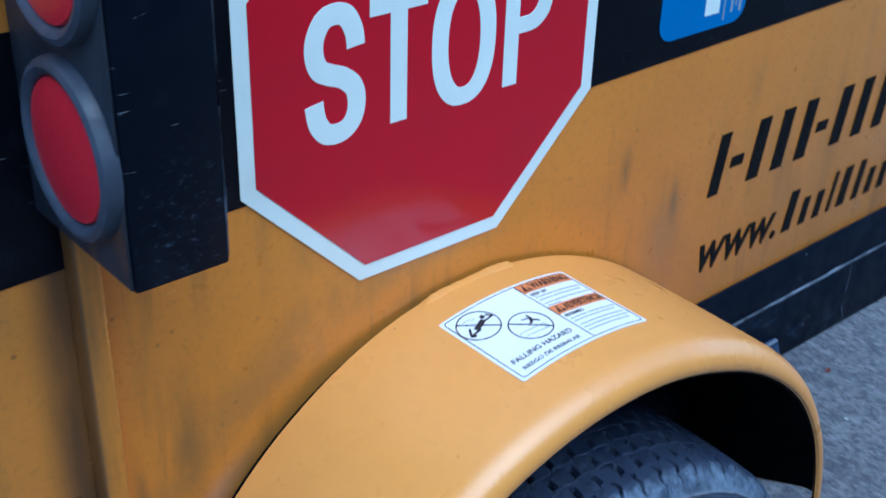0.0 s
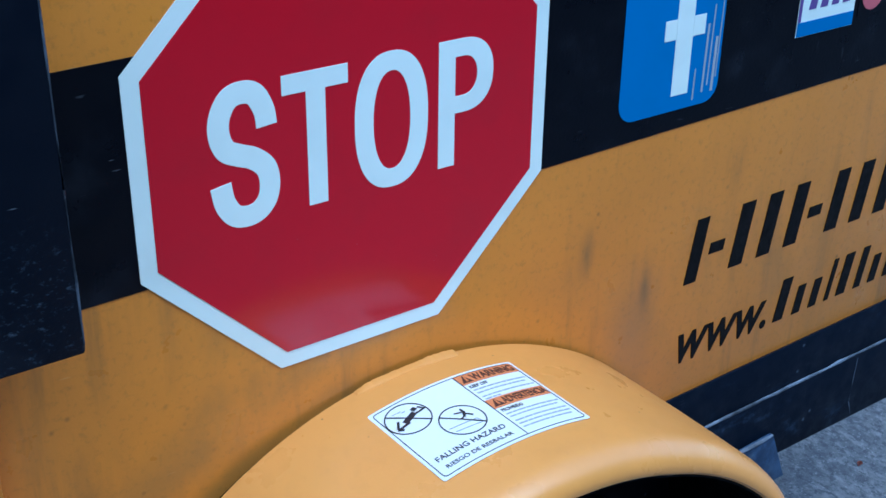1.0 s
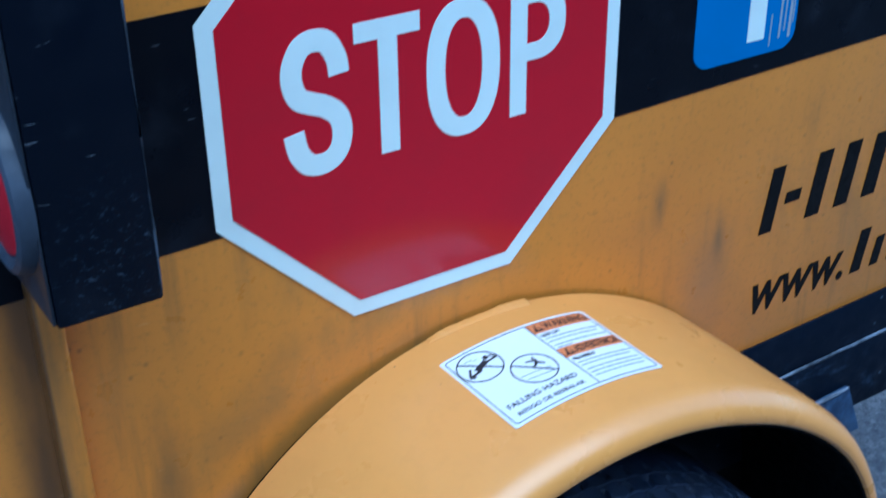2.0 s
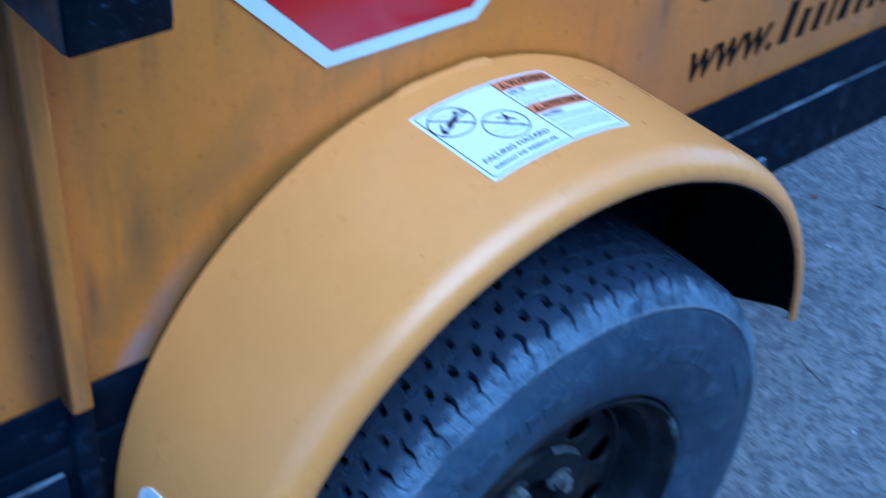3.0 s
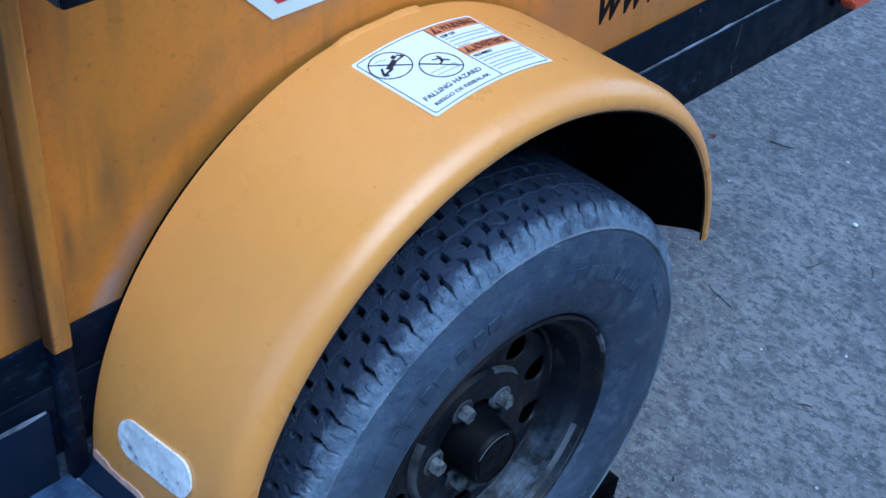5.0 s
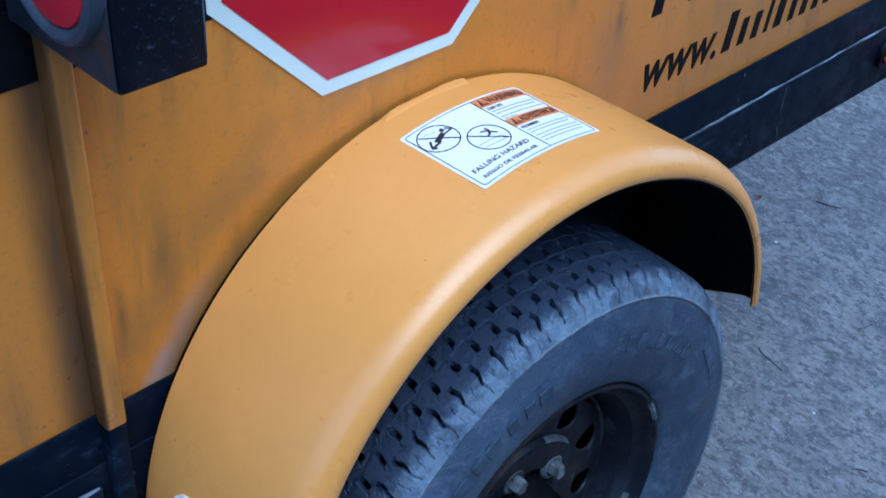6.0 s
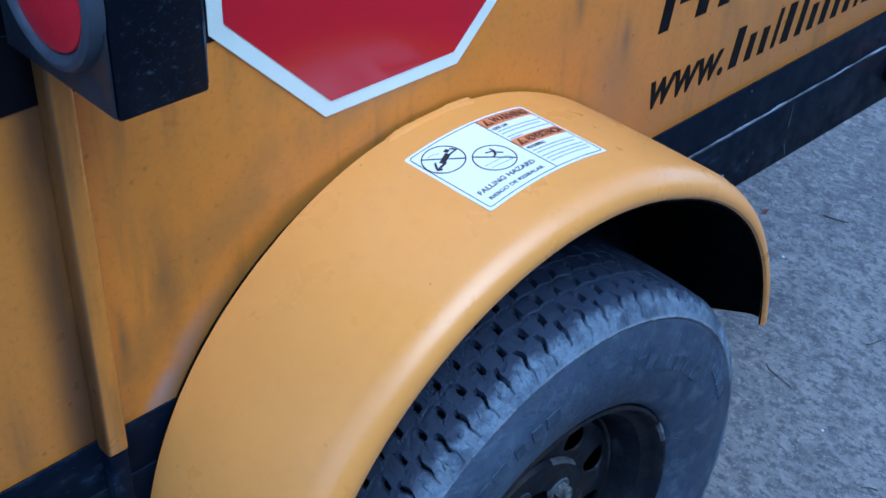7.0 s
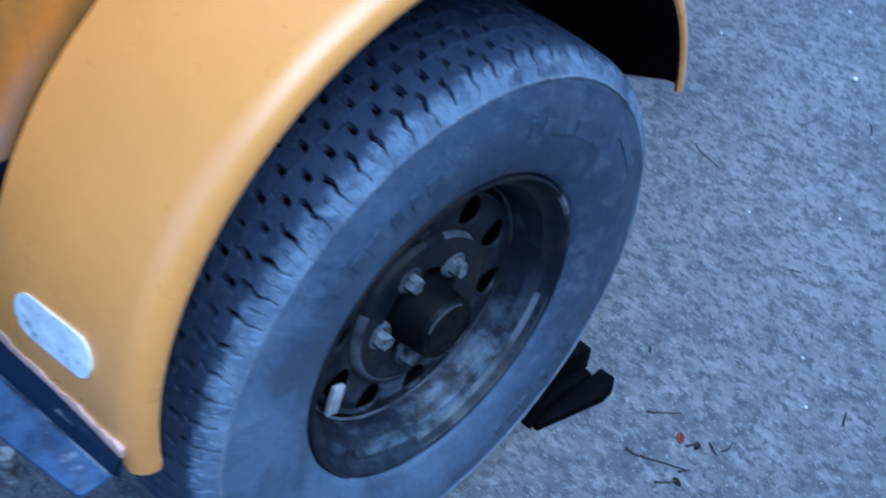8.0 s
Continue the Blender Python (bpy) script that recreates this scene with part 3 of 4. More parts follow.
# payment card stickers
card = part("card_sticker", stuck(bar(0.616, 1.172, 0.722, 1.245), on_wall(0.0012), 0.0008), M_WHITE, dumpster, "white card sticker with a blue foot")
part("blue_foot", stuck(bar(0.6165, 1.1725, 0.7215, 1.190), on_wall(0.0020), 0.0005), M_BLUE, card)
part("purple_edge", stuck(bar(0.6165, 1.1905, 0.6215, 1.2445), on_wall(0.0020), 0.0005), M_PURPLE, card)
for k in range(4):
    part("print_bar", stuck(bar(0.634 + 0.021 * k, 1.204, 0.647 + 0.021 * k, 1.228, None, 0.2), on_wall(0.0020), 0.0005), M_PURPLE, card)
card = part("card_sticker", stuck(bar(0.731, 1.180, 0.835, 1.250), on_wall(0.0012), 0.0008), M_STRIPE, dumpster, "dark card sticker with a red disc")
part("red_disc", stuck(sheet([(0.757 + 0.021 * math.cos(k * math.tau / 28), 1.207 + 0.021 * math.sin(k * math.tau / 28)) for k in range(28)]), on_wall(0.0020), 0.0005), M_PINK, card)
part("pale_disc", stuck(sheet([(0.800 + 0.021 * math.cos(k * math.tau / 28), 1.212 + 0.021 * math.sin(k * math.tau / 28)) for k in range(28)]), on_wall(0.0020), 0.0005), M_WHITE, card)

# the phone number and the web address, as plain slanted bars
u = 0.468
number = part("number_bar", stuck(bar(0.468, 0.880, 0.489, 0.966, None, 0.17), on_wall(), 0.0010), M_LETTER, dumpster, "black slanted bar in place of a digit")
for kind in "-888-000-0000":
    if kind == "-":
        part("number_bar", stuck(bar(u + 0.040, 0.912, u + 0.066, 0.927, None, 0.17), on_wall(), 0.0010), M_LETTER, dumpster, "short black dash")
        u += 0.031
    else:
        part("number_bar", stuck(bar(u + 0.049, 0.881, u + 0.074, 0.967, None, 0.17), on_wall(), 0.0010), M_LETTER, dumpster, "black slanted bar in place of a digit")
        u += 0.0525
part("address_letters", stuck(letters("www.", 0.470, 0.764, 0.640, 0.807, 0.012, 0.28), on_wall(), 0.0010), M_LETTER, dumpster, "black slanted letters www.", smooth=False)
u = 0.655
for k, (w, tall) in enumerate(((0.042, 1), (0.034, 0), (0.034, 0), (0.020, 1), (0.042, 1), (0.032, 1), (0.034, 0), (0.034, 0), (0.034, 1), (0.034, 0), (0.02, 0), (0.04, 0), (0.036, 0), (0.036, 0), (0.05, 0))):
    part("address_bar", stuck(bar(u, 0.766, u + w * 0.46, 0.828 if tall else 0.808, None, 0.2), on_wall(), 0.0010), M_LETTER, dumpster, "black slanted bar in place of a letter")
    u += w * 0.60 + 0.0138

# ---- the trailer ----
trailer = thing("trailer", (0.3, 0.7, 0.0), "black trailer chassis with a rounded yellow fender over the wheel", "trailer")


def rail_section(y0, side):
    z0, z1, d = 0.532, 0.632, 0.055
    return [(y0, z0), (y0, z1 - 0.006), (y0 + side * 0.006, z1), (y0 + side * d, z1), (y0 + side * d, z0)]


part("frame_rail", prism([(BX0 + 0.03, 0.532), (BX1, 0.532), (BX1, 0.637 + 0.013 * BX1), (BX0 + 0.03, 0.637 + 0.013 * BX0)], 1, -0.0065, 0.045, 0.002), M_RAIL, trailer, "black steel frame rail with a scraped upper edge")
part("frame_rail", prism(rail_section(BW + 0.05, -1), 0, BX0 + 0.03, BX1, 0.002), M_RAIL, trailer)


def scraped_edge(x, x1, seed):
    """A thin uneven bead of bare metal along the rail's upper edge."""
    rng = random.Random(seed)
    pts, rad = [], []
    while x < x1:
        pts.append((x, -0.0050 + rng.uniform(-0.0004, 0.0004), 0.6365 + 0.013 * x + rng.uniform(-0.001, 0.001)))
        rad.append(rng.choice((0.0016, 0.0019, 0.0023, 0.0028)))
        x += rng.uniform(0.02, 0.06)
    return tube(pts, rad, 5)


M_EDGE = plain("scraped bare edge", (0.20, 0.225, 0.28), 0.65, size=14, var=0.9, spec=0.3)
part("weld_edge", scraped_edge(0.40, BX1 - 0.02, 4), M_EDGE, trailer, "pale scraped metal edge")
part("rail_plate", prism([(BX0 + 0.03, 0.500), (-0.411, 0.500), (-0.411, 0.6065), (BX0 + 0.03, 0.6045)], 1, -0.0125, -0.0065, 0.0015), M_WEB, trailer, "blue black plate on the rear end of the rail")
part("weld_edge", tube([(-0.414, -0.0108, 0.6070), (-0.440, -0.0112, 0.6066), (-0.475, -0.0108, 0.6062), (-0.53, -0.0110, 0.6058), (-0.60, -0.0108, 0.6054)], [0.0014, 0.0030, 0.0026, 0.0034, 0.0016], 6), M_EDGE, trailer, "pale scraped metal edge")
part("rail_plate", prism([(0.500, 0.492), (0.718, 0.492), (0.679, 0.580), (0.500, 0.572)], 1, -0.0140, -0.0067, 0.0015), M_BRACKET, trailer, "scuffed blue plate welded to the front of the rail")
part("weld_edge", tube([(0.52, -0.0132, 0.5740), (0.575, -0.0140, 0.5758), (0.615, -0.0138, 0.5776), (0.652, -0.0142, 0.5788), (0.677, -0.0138, 0.5800)], [0.0016, 0.0026, 0.0030, 0.0034, 0.0018], 6), M_EDGE, trailer, "pale scraped metal edge")
for x in (-0.4, 0.3, 0.9):
    part("crossmember", box((x, 0.043, 0.54), (x + 0.05, BW - 0.005, 0.62), 0.003), M_RAIL, trailer)
part("axle", tube([(WX, -0.13, WZ), (WX, BW + 0.18, WZ)], [0.038, 0.038], 20), M_RAIL, trailer)
part("spring", box((WX - 0.28, 0.02, WZ + 0.038), (WX + 0.28, 0.075, WZ + 0.075), 0.004), M_RAIL, trailer)
part("spring_hanger", box((WX - 0.30, 0.015, WZ + 0.03), (WX - 0.25, 0.043, 0.531), 0.003), M_RAIL, trailer)
part("spring_hanger", box((WX + 0.25, 0.015, WZ + 0.03), (WX + 0.30, 0.043, 0.531), 0.003), M_RAIL, trailer)

# side marker lamp
part("paint_run", tube([(0.864, -0.0058, 0.640), (0.862, -0.0055, 0.60), (0.860, -0.0055, 0.565), (0.872, -0.0062, 0.535)], [0.0012, 0.0022, 0.0018, 0.0006], 5), plain("pale dried run", (0.085, 0.10, 0.135), 0.7, size=50, var=0.6), trailer, "faint pale dried run")
marker = part("side_marker", prism(rounded(1.160, 0.572, 1.266, 0.624, 0.02), 1, -0.016, -0.0065, 0.002), M_BLACK, trailer, "black lamp base on the frame rail")
part("marker_lens", prism(rounded(1.172, 0.576, 1.262, 0.612, 0.0175, 8), 1, -0.044, -0.016, 0.009), M_AMBER, marker, "orange red marker lens")

# fender
FA0, FA1 = 7.5, 177.0
FY = -0.245


def fender_profile():
    """Radius and y over the fender's skin, from the wall to the rolled lip."""
    pts = [(FR + 0.0015, -0.0055), (FR + 0.002, -0.05), (FR + 0.002, -0.11), (FR + 0.001, -0.17)]
    for k in range(9):
        a = radians(90 * k / 8)
        pts.append((FR - 0.026 + 0.026 * math.cos(a), FY + 0.034 - 0.034 * math.sin(a)))
    pts += [(FR - 0.030, FY + 0.001), (FR - 0.033, FY + 0.005)]
    return pts


def drop_corner(bm):
    """The front end is cut at a slant: its inner side hangs lower than the lip."""
    for v in bm.verts:
        a = math.degrees(math.atan2(v.co.z - FZ, v.co.x - FX))
        if a < 68:
            swell = 0.0075 * min(1, (68 - a) / 32) ** 1.25
            flat = math.hypot(v.co.x - FX, v.co.z - FZ)
            if v.co.y < -0.20 and FR - 0.045 < flat < FR:
                swell += (FR - flat) * 0.28 * min(1, (68 - a) / 45)
            v.co.x, v.co.z = v.co.x + swell * math.cos(radians(a)), v.co.z + swell * math.sin(radians(a))
        if -20 < a < FA0 + 12:
            k = min(1, max(0, (v.co.y - FY + 0.02) / 0.13)) * (FA0 + 12 - a) / 12
            r, b = math.hypot(v.co.x - FX, v.co.z - FZ), radians(a - 7.0 * min(1, k) - 3.5 * min(1, max(0, (v.co.y + 0.14) / 0.05)) * (FA0 + 12 - a) / 12)
            v.co.x, v.co.z = FX + r * math.cos(b), FZ + r * math.sin(b)
        if a > 104 and v.co.y > -0.17:
            # towards the rear end the fender flares a little and stands a finger's width off the wall
            k = min(1, (a - 104) / 20)
            flare = 0.0055 * k * min(1, (v.co.y + 0.17) / 0.12)
            v.co.x, v.co.z = v.co.x + flare * math.cos(radians(a)), v.co.z + flare * math.sin(radians(a))
            if v.co.y > -0.012:
                v.co.y -= 0.008 * k
        if a > FA1 - 12:
            k = min(1, max(0, (-0.214 - v.co.y) / 0.016)) * (a - FA1 + 12) / 12
            r, b = math.hypot(v.co.x - FX, v.co.z - FZ), radians(a + 4.2 * k)
            v.co.x, v.co.z = FX + r * math.cos(b), FZ + r * math.sin(b)
    return bm


outer = fender_profile()
inner = [(r - 0.003, y + (0.003 if y < -0.2 else 0)) for r, y in outer[:-1]]
fender = part("fender", drop_corner(revolve(outer + [(FR - 0.032, FY + 0.008)] + inner[::-1], 120, (FX, FZ), closed=True, start=FA0, end=FA1)), M_FENDER, trailer, "rounded yellow steel fender with a rolled lip")
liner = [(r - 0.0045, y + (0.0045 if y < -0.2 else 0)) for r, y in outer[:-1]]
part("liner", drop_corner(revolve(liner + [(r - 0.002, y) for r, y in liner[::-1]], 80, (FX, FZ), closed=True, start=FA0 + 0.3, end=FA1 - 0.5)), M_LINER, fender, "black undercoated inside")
def well_outline():
    """The black panel added as the wheel well's shade follows the fender's edge on the wall."""
    pts = []
    for a in range(-6, 178, 3):
        r = FR + 0.0035 * min(1, max(0, (a - 116) / 44)) + 0.0055 * min(1, max(0, (68 - a) / 32)) - 0.001
        pts.append((FX + r * math.cos(radians(a)), FZ + r * math.sin(radians(a))))
    return pts


# black sheet supplies the shade behind the wheel and in the fender's rear gap
part("wheel_well", prism(well_outline(), 1, -0.0055, -0.0040), M_LINER, trailer, "added black panel for the shade behind the wheel")


def on_fender(lift=0.0):
    """u along the arc from the top, v outward from the wall (negative y)."""
    def place(u, v, h):
        a = math.pi / 2 - u / FR
        r = FR + 0.0014 + lift + h + 0.0055 * min(1, max(0, math.degrees(a) - 104) / 20) * min(1, max(0, 0.17 - v) / 0.12)
        return (FX + r * math.cos(a), -v, FZ + r * math.sin(a))
    return place


def caulk():
    """The ragged bead of paint and sealant where fender and wall meet."""
    rng = random.Random(11)
    bm = bmesh.new()
    n, rows = 60, []
    for i in range(n + 1):
        a = radians(83 + 17.5 * i / n)
        t = i / n
        w = (0.0034 + 0.0008 * math.sin(t * 9) - 0.0016 * t + rng.uniform(-0.0005, 0.0005)) * min(1, 0.15 + t * 30, (1 - t) * 7 + 0.15)
        c, s = math.cos(a), math.sin(a)
        rows.append([bm.verts.new((FX + r * c, y, FZ + r * s)) for r, y in ((FR + 0.001 + w, -0.0045), (FR + 0.0025 + w * 0.5, -0.009), (FR + 0.0022, -0.012 - w * 0.6), (FR + 0.0005, -0.013 - w * 0.6))])
    for p, q in zip(rows, rows[1:]):
        for k in range(3):
            bm.faces.new((p[k], q[k], q[k + 1], p[k + 1]))
    return bm


part("sealant_bead", caulk(), M_FENDER, fender, "ragged painted sealant bead")

# chipped rear edge of the fender
edge_a = radians(FA1)


def chipped():
    rng = random.Random(5)
    bm = bmesh.new()
    rows = []
    for i in range(41):
        y = -0.016 - i / 40 * 0.214
        w = 0.0105 + 0.0020 * math.sin(i * 0.55) + 0.0012 * math.sin(i * 1.7) + rng.uniform(-0.0008, 0.0008)
        row = []
        for r, d in ((FR + 0.0034, w), (FR + 0.0044, 0.0), (FR - 0.003, -0.0016), (FR - 0.003, w)):
            a = edge_a - d / FR
            r += 0.0055 * min(1, max(0, y + 0.17) / 0.12)
            row.append(bm.verts.new((FX + r * math.cos(a), y, FZ + r * math.sin(a))))
        rows.append(row)
    for p, q in zip(rows, rows[1:]):
        for k in range(4):
            bm.faces.new((p[k], q[k], q[(k + 1) % 4], p[(k + 1) % 4]))
    bm.faces.new(rows[0])
    bm.faces.new(rows[-1][::-1])
    return bm


part("chipped_edge", chipped(), M_SCAR, fender, "chipped pinkish bare edge")

# oval reflector near the fender's rear end
ru, rv = -0.566, 0.122
flat = cut(cut(sheet([(ru + u + 0.08 * v, rv + v - 0.08 * u) for v, u in rounded(-0.060, -0.0235, 0.060, 0.0235, 0.023, 8)]), 0.008, 0), 0.01, 1)
part("reflector", stuck(flat, on_fender(), 0.003), M_REFLECTOR, fender, "cracked silver oval reflector")

# warning label on top of the fender
LW, LH = 0.178, 0.125
L0 = -0.0885


def lab(bm, lift, thick=0.0004):
    """Places label geometry, u rightward and v upward from its lower corner."""
    f = on_fender(lift)
    cut(bm, 0.012, 0)
    return stuck(bm, lambda u, v, h: f(L0 + 1.028 * u - 0.012 * v, 0.178 - 1.036 * v - 0.012 * u, h), thick)


def strip(pts_u0, pts_v0, pts_u1, pts_v1):
    return bar(pts_u0, pts_v0, pts_u1, pts_v1)


label = part("warning_label", lab(sheet(rounded(0, 0, LW, LH, 0.0028)), 0.0002, 0.0005), M_LABEL, trailer, "white warning label with orange bars on the fender")


def outline():
    bm = bmesh.new()
    o, i = rounded(0.0035, 0.0035, LW - 0.0035, LH - 0.0035, 0.004), rounded(0.0043, 0.0043, LW - 0.0043, LH - 0.0043, 0.0035)
    a, b = [[bm.verts.new((u, v, 0)) for u, v in p] for p in (o, i)]
    for k in range(len(a)):
        bm.faces.new((a[k], a[(k + 1) % len(a)], b[(k + 1) % len(a)], b[k]))
    return bm


DU = 0.101
rng_label = random.Random(21)
part("border_line", lab(outline(), 0.0008), M_INK, label)
part("divider_line", lab(strip(DU - 0.0008, 0.0045, DU, LH - 0.0045), 0.0008), M_INK, label)
for v0, v1, text in ((0.1035, 0.1205, "WARNING"), (0.0535, 0.0700, "ADVERTENCIA")):
    part("orange_bar", lab(strip(DU + 0.0005, v0, LW - 0.0045, v1), 0.0008), M_ORANGE, label, "orange heading bar")
    part("triangle", lab(sheet([(DU + 0.0025, v0 + 0.0025), (DU + 0.0150, v0 + 0.0025), (DU + 0.00875, v1 - 0.0018)]), 0.0013), M_BROWN, label, "dark brown warning triangle")
    part("triangle_mark", lab(sheet([(DU + 0.0076, v0 + 0.0040), (DU + 0.0099, v0 + 0.0040), (DU + 0.0095, v1 - 0.0055), (DU + 0.0080, v1 - 0.0055)]), 0.0018), M_ORANGE, label, "orange mark in the triangle")
    part("heading", lab(letters(text, DU + 0.0160, v0 + 0.0026, DU + (0.0700 if len(text) < 8 else 0.0715), v1 - 0.0026, 0.016), 0.0013), M_BROWN, label, "heading " + text, smooth=False)
part("small_heading", lab(letters("KEEP OFF", DU + 0.004, 0.0955, DU + 0.026, 0.1005), 0.0008), M_INK, label, "small heading KEEP OFF", smooth=False)
part("small_heading", lab(letters("PROHIBIDO", DU + 0.004, 0.0455, DU + 0.030, 0.0505), 0.0008), M_INK, label, "small heading PROHIBIDO", smooth=False)
for v, w in ((0.0905, 0.066), (0.0845, 0.062), (0.0765, 0.066), (0.0715, 0.018), (0.0400, 0.066), (0.0345, 0.060), (0.0265, 0.064), (0.0205, 0.066), (0.0145, 0.062)):
    line, at = bmesh.new(), DU + 0.004
    while at < DU + 0.002 + w:
        word = min(rng_label.uniform(0.004, 0.011), DU + 0.004 + w - at)
        bar(at, v, at + word, v + 0.0017, line)
        at += word + 0.0013
    part("print_line", lab(line, 0.0008), M_GREYINK, label)
part("caption", lab(letters("FALLING HAZARD", 0.011, 0.0235, 0.091, 0.0303, 0.008), 0.0008), M_INK, label, "caption FALLING HAZARD", smooth=False)
part("caption", lab(letters("RIESGO DE RESBALAR", 0.013, 0.0110, 0.090, 0.0160, 0.004), 0.0008), M_INK, label, "caption RIESGO DE RESBALAR", smooth=False)
for cu, cv, tone in ((0.0275, 0.0940, M_INK), (0.0655, 0.0580, M_GREYINK)):
    r = 0.0235
    part("ban_ring", lab(ring_shape(cu, cv, r, 0.0013), 0.0008), M_INK, label)
    part("ban_bar", lab(sheet([(cu - r * 0.72, cv + r * 0.68), (cu - r * 0.68, cv + r * 0.72), (cu + r * 0.72, cv - r * 0.68), (cu + r * 0.68, cv - r * 0.72)]), 0.0012), M_INK, label)
    if tone is M_INK:
        for du, dv, length, wide, turn in ((0.0015, -0.0005, 0.017, 0.0062, 24), (-0.0095, -0.0075, 0.014, 0.0026, 8), (-0.0135, -0.0030, 0.011, 0.0024, 58), (-0.0150, -0.0100, 0.006, 0.0026, -38), (0.0115, 0.0075, 0.0050, 0.0050, 20), (0.0155, 0.0015, 0.011, 0.0018, 8), (0.0185, 0.0050, 0.008, 0.0018, -58)):
            c, d = math.cos(radians(turn)), math.sin(radians(turn))
            quad = [(cu + du + a * length * c - b * wide * d, cv + dv + a * length * d + b * wide * c) for a, b in ((-0.5, -0.5), (0.5, -0.5), (0.5, 0.5), (-0.5, 0.5))]
            part("pictogram_bar", lab(sheet(quad), 0.0010 + 0.0003 * (length < 0.016)), tone, label)
        for du, dv in ((-0.004, 0.013), (0.000, 0.0105), (-0.009, 0.0135)):
            part("pictogram_bar", lab(bar(cu + du, cv + dv, cu + du + 0.004, cv + dv + 0.0007), 0.0010), M_GREYINK, label)
    else:
        for quad in ([(-0.019, -0.004), (0.012, -0.006), (0.012, -0.0067), (-0.019, -0.0047)], [(-0.016, -0.011), (0.014, -0.014), (0.014, -0.0147), (-0.016, -0.0117)], [(0.0115, -0.006), (0.0122, -0.006), (0.0145, -0.0145), (0.0138, -0.0145)]):
            part("pictogram_bar", lab(sheet([(cu + u, cv + v) for u, v in quad]), 0.0010), tone, label)
        for du, dv, length, wide, turn in ((0.006, 0.006, 0.009, 0.0026, 60), (0.010, 0.003, 0.008, 0.0016, -50), (0.002, 0.002, 0.007, 0.0016, 20), (0.0075, 0.012, 0.005, 0.0018, 100), (0.002, 0.0105, 0.008, 0.0014, -20)):
            c, d = math.cos(radians(turn)), math.sin(radians(turn))
            quad = [(cu + du + a * length * c - b * wide * d, cv + dv + a * length * d + b * wide * c) for a, b in ((-0.5, -0.5), (0.5, -0.5), (0.5, 0.5), (-0.5, 0.5))]
            part("pictogram_bar", lab(sheet(quad), 0.0014), M_INK, label)

# fender bracket at the rear end
def bracket_web():
    """Steep leg of the angle iron, its shade put into a dark colour, from its fold up under the fender's edge; it runs
    at a slight skew.
    """
    bm = bmesh.new()
    rows = []
    for y, fold in ((-0.010, -0.3955), (-0.232, -0.3795)):
        rows.append([bm.verts.new((x, y, z)) for x, z in ((fold, 0.501), (-0.3690, 0.5150), (-0.3640, 0.5110), (fold + 0.008, 0.488))])
    for k in range(4):
        bm.faces.new((rows[0][k], rows[0][(k + 1) % 4], rows[1][(k + 1) % 4], rows[1][k]))
    bm.faces.new(rows[0][::-1])
    bm.faces.new(rows[1])
    bmesh.ops.recalc_face_normals(bm, faces=bm.faces)
    return bm


bracket = part("fender_bracket", prism([(-0.3945, -0.010), (-0.449, -0.010), (-0.416, -0.228), (-0.410, -0.233), (-0.3785, -0.233)], 2, 0.494, 0.5005, 0.0015), M_BRACKET, trailer, "scuffed blue black steel angle bracket")
part("bracket_web", bracket_web(), M_WEB, bracket, "leg of the bracket under the fender edge, coloured dark for shade", smooth=False)
part("worn_fold", tube([(-0.3975, -0.020, 0.5005), (-0.392, -0.09, 0.5006), (-0.387, -0.155, 0.5006), (-0.3815, -0.228, 0.5008)], [0.001, 0.0016, 0.0013, 0.0022], 6), M_EDGE, bracket, "pale worn line along the fold")
part("bracket_bolt", tube([(-0.437, -0.140, 0.455), (-0.437, -0.140, 0.494)], [0.009, 0.009], 8), M_STEEL, trailer, "dull bolt head under the bracket")

# tail lamp box
lamp_box = part("lamp_box", prism([(-0.415, 1.143), (-0.337, 1.143), (-0.337, 1.60), (-0.415, 1.60)], 1, -0.166, 0.0, 0.003), M_BLACK, trailer, "black steel tail lamp box with scratches")


part("worn_corner", tube([(-0.3380, -0.1652, 1.150), (-0.3378, -0.1654, 1.20), (-0.3379, -0.1653, 1.27), (-0.3379, -0.1654, 1.36), (-0.3378, -0.1653, 1.46), (-0.3379, -0.1653, 1.58)], [0.0006, 0.0011, 0.0008, 0.0012, 0.0007, 0.0010], 5), plain("rubbed black edge", (0.085, 0.100, 0.130), 0.6, size=30, var=0.9), lamp_box, "rubbed pale corner edge")
part("face_plate", box((-0.4175, -0.164, 1.146), (-0.4152, -0.004, 1.598), 0.001), plain("dusty grey black plate", (0.022, 0.027, 0.038), 0.55, size=18), lamp_box, "dusty dark grey lamp face plate")


def lamp(z):
    """A round red lamp in a rubber ring, facing the rear."""
    cy = -0.0970
    def turned(profile, steps=48):
        bm = revolve(profile, steps, (0, 0))
        for v in bm.verts:
            x, y, zz = v.co
            v.co = (-0.4176 + y, cy + x, z + zz)
        return bm
    ring = turned([(0.040, -0.002), (0.0548, -0.004), (0.0558, -0.0075), (0.0582, -0.0105), (0.0620, -0.0118), (0.0668, -0.0098), (0.0688, -0.0055), (0.0695, 0.002)])
    ob = part("grommet", ring, M_GROMMET, lamp_box, "grey rubber ring round the lamp")
    prof = [(0.0005, -0.0115)] + [(0.0532 * k / 8, -0.0115 + 0.0035 * (k / 8) ** 3) for k in range(1, 9)] + [(0.0545, -0.006), (0.0542, -0.002)]
    part("lamp_lens", turned(prof), M_LENS, lamp_box, "round red tail lamp lens")


lamp(1.2335)
lamp(1.3825)
lamp(1.5305)

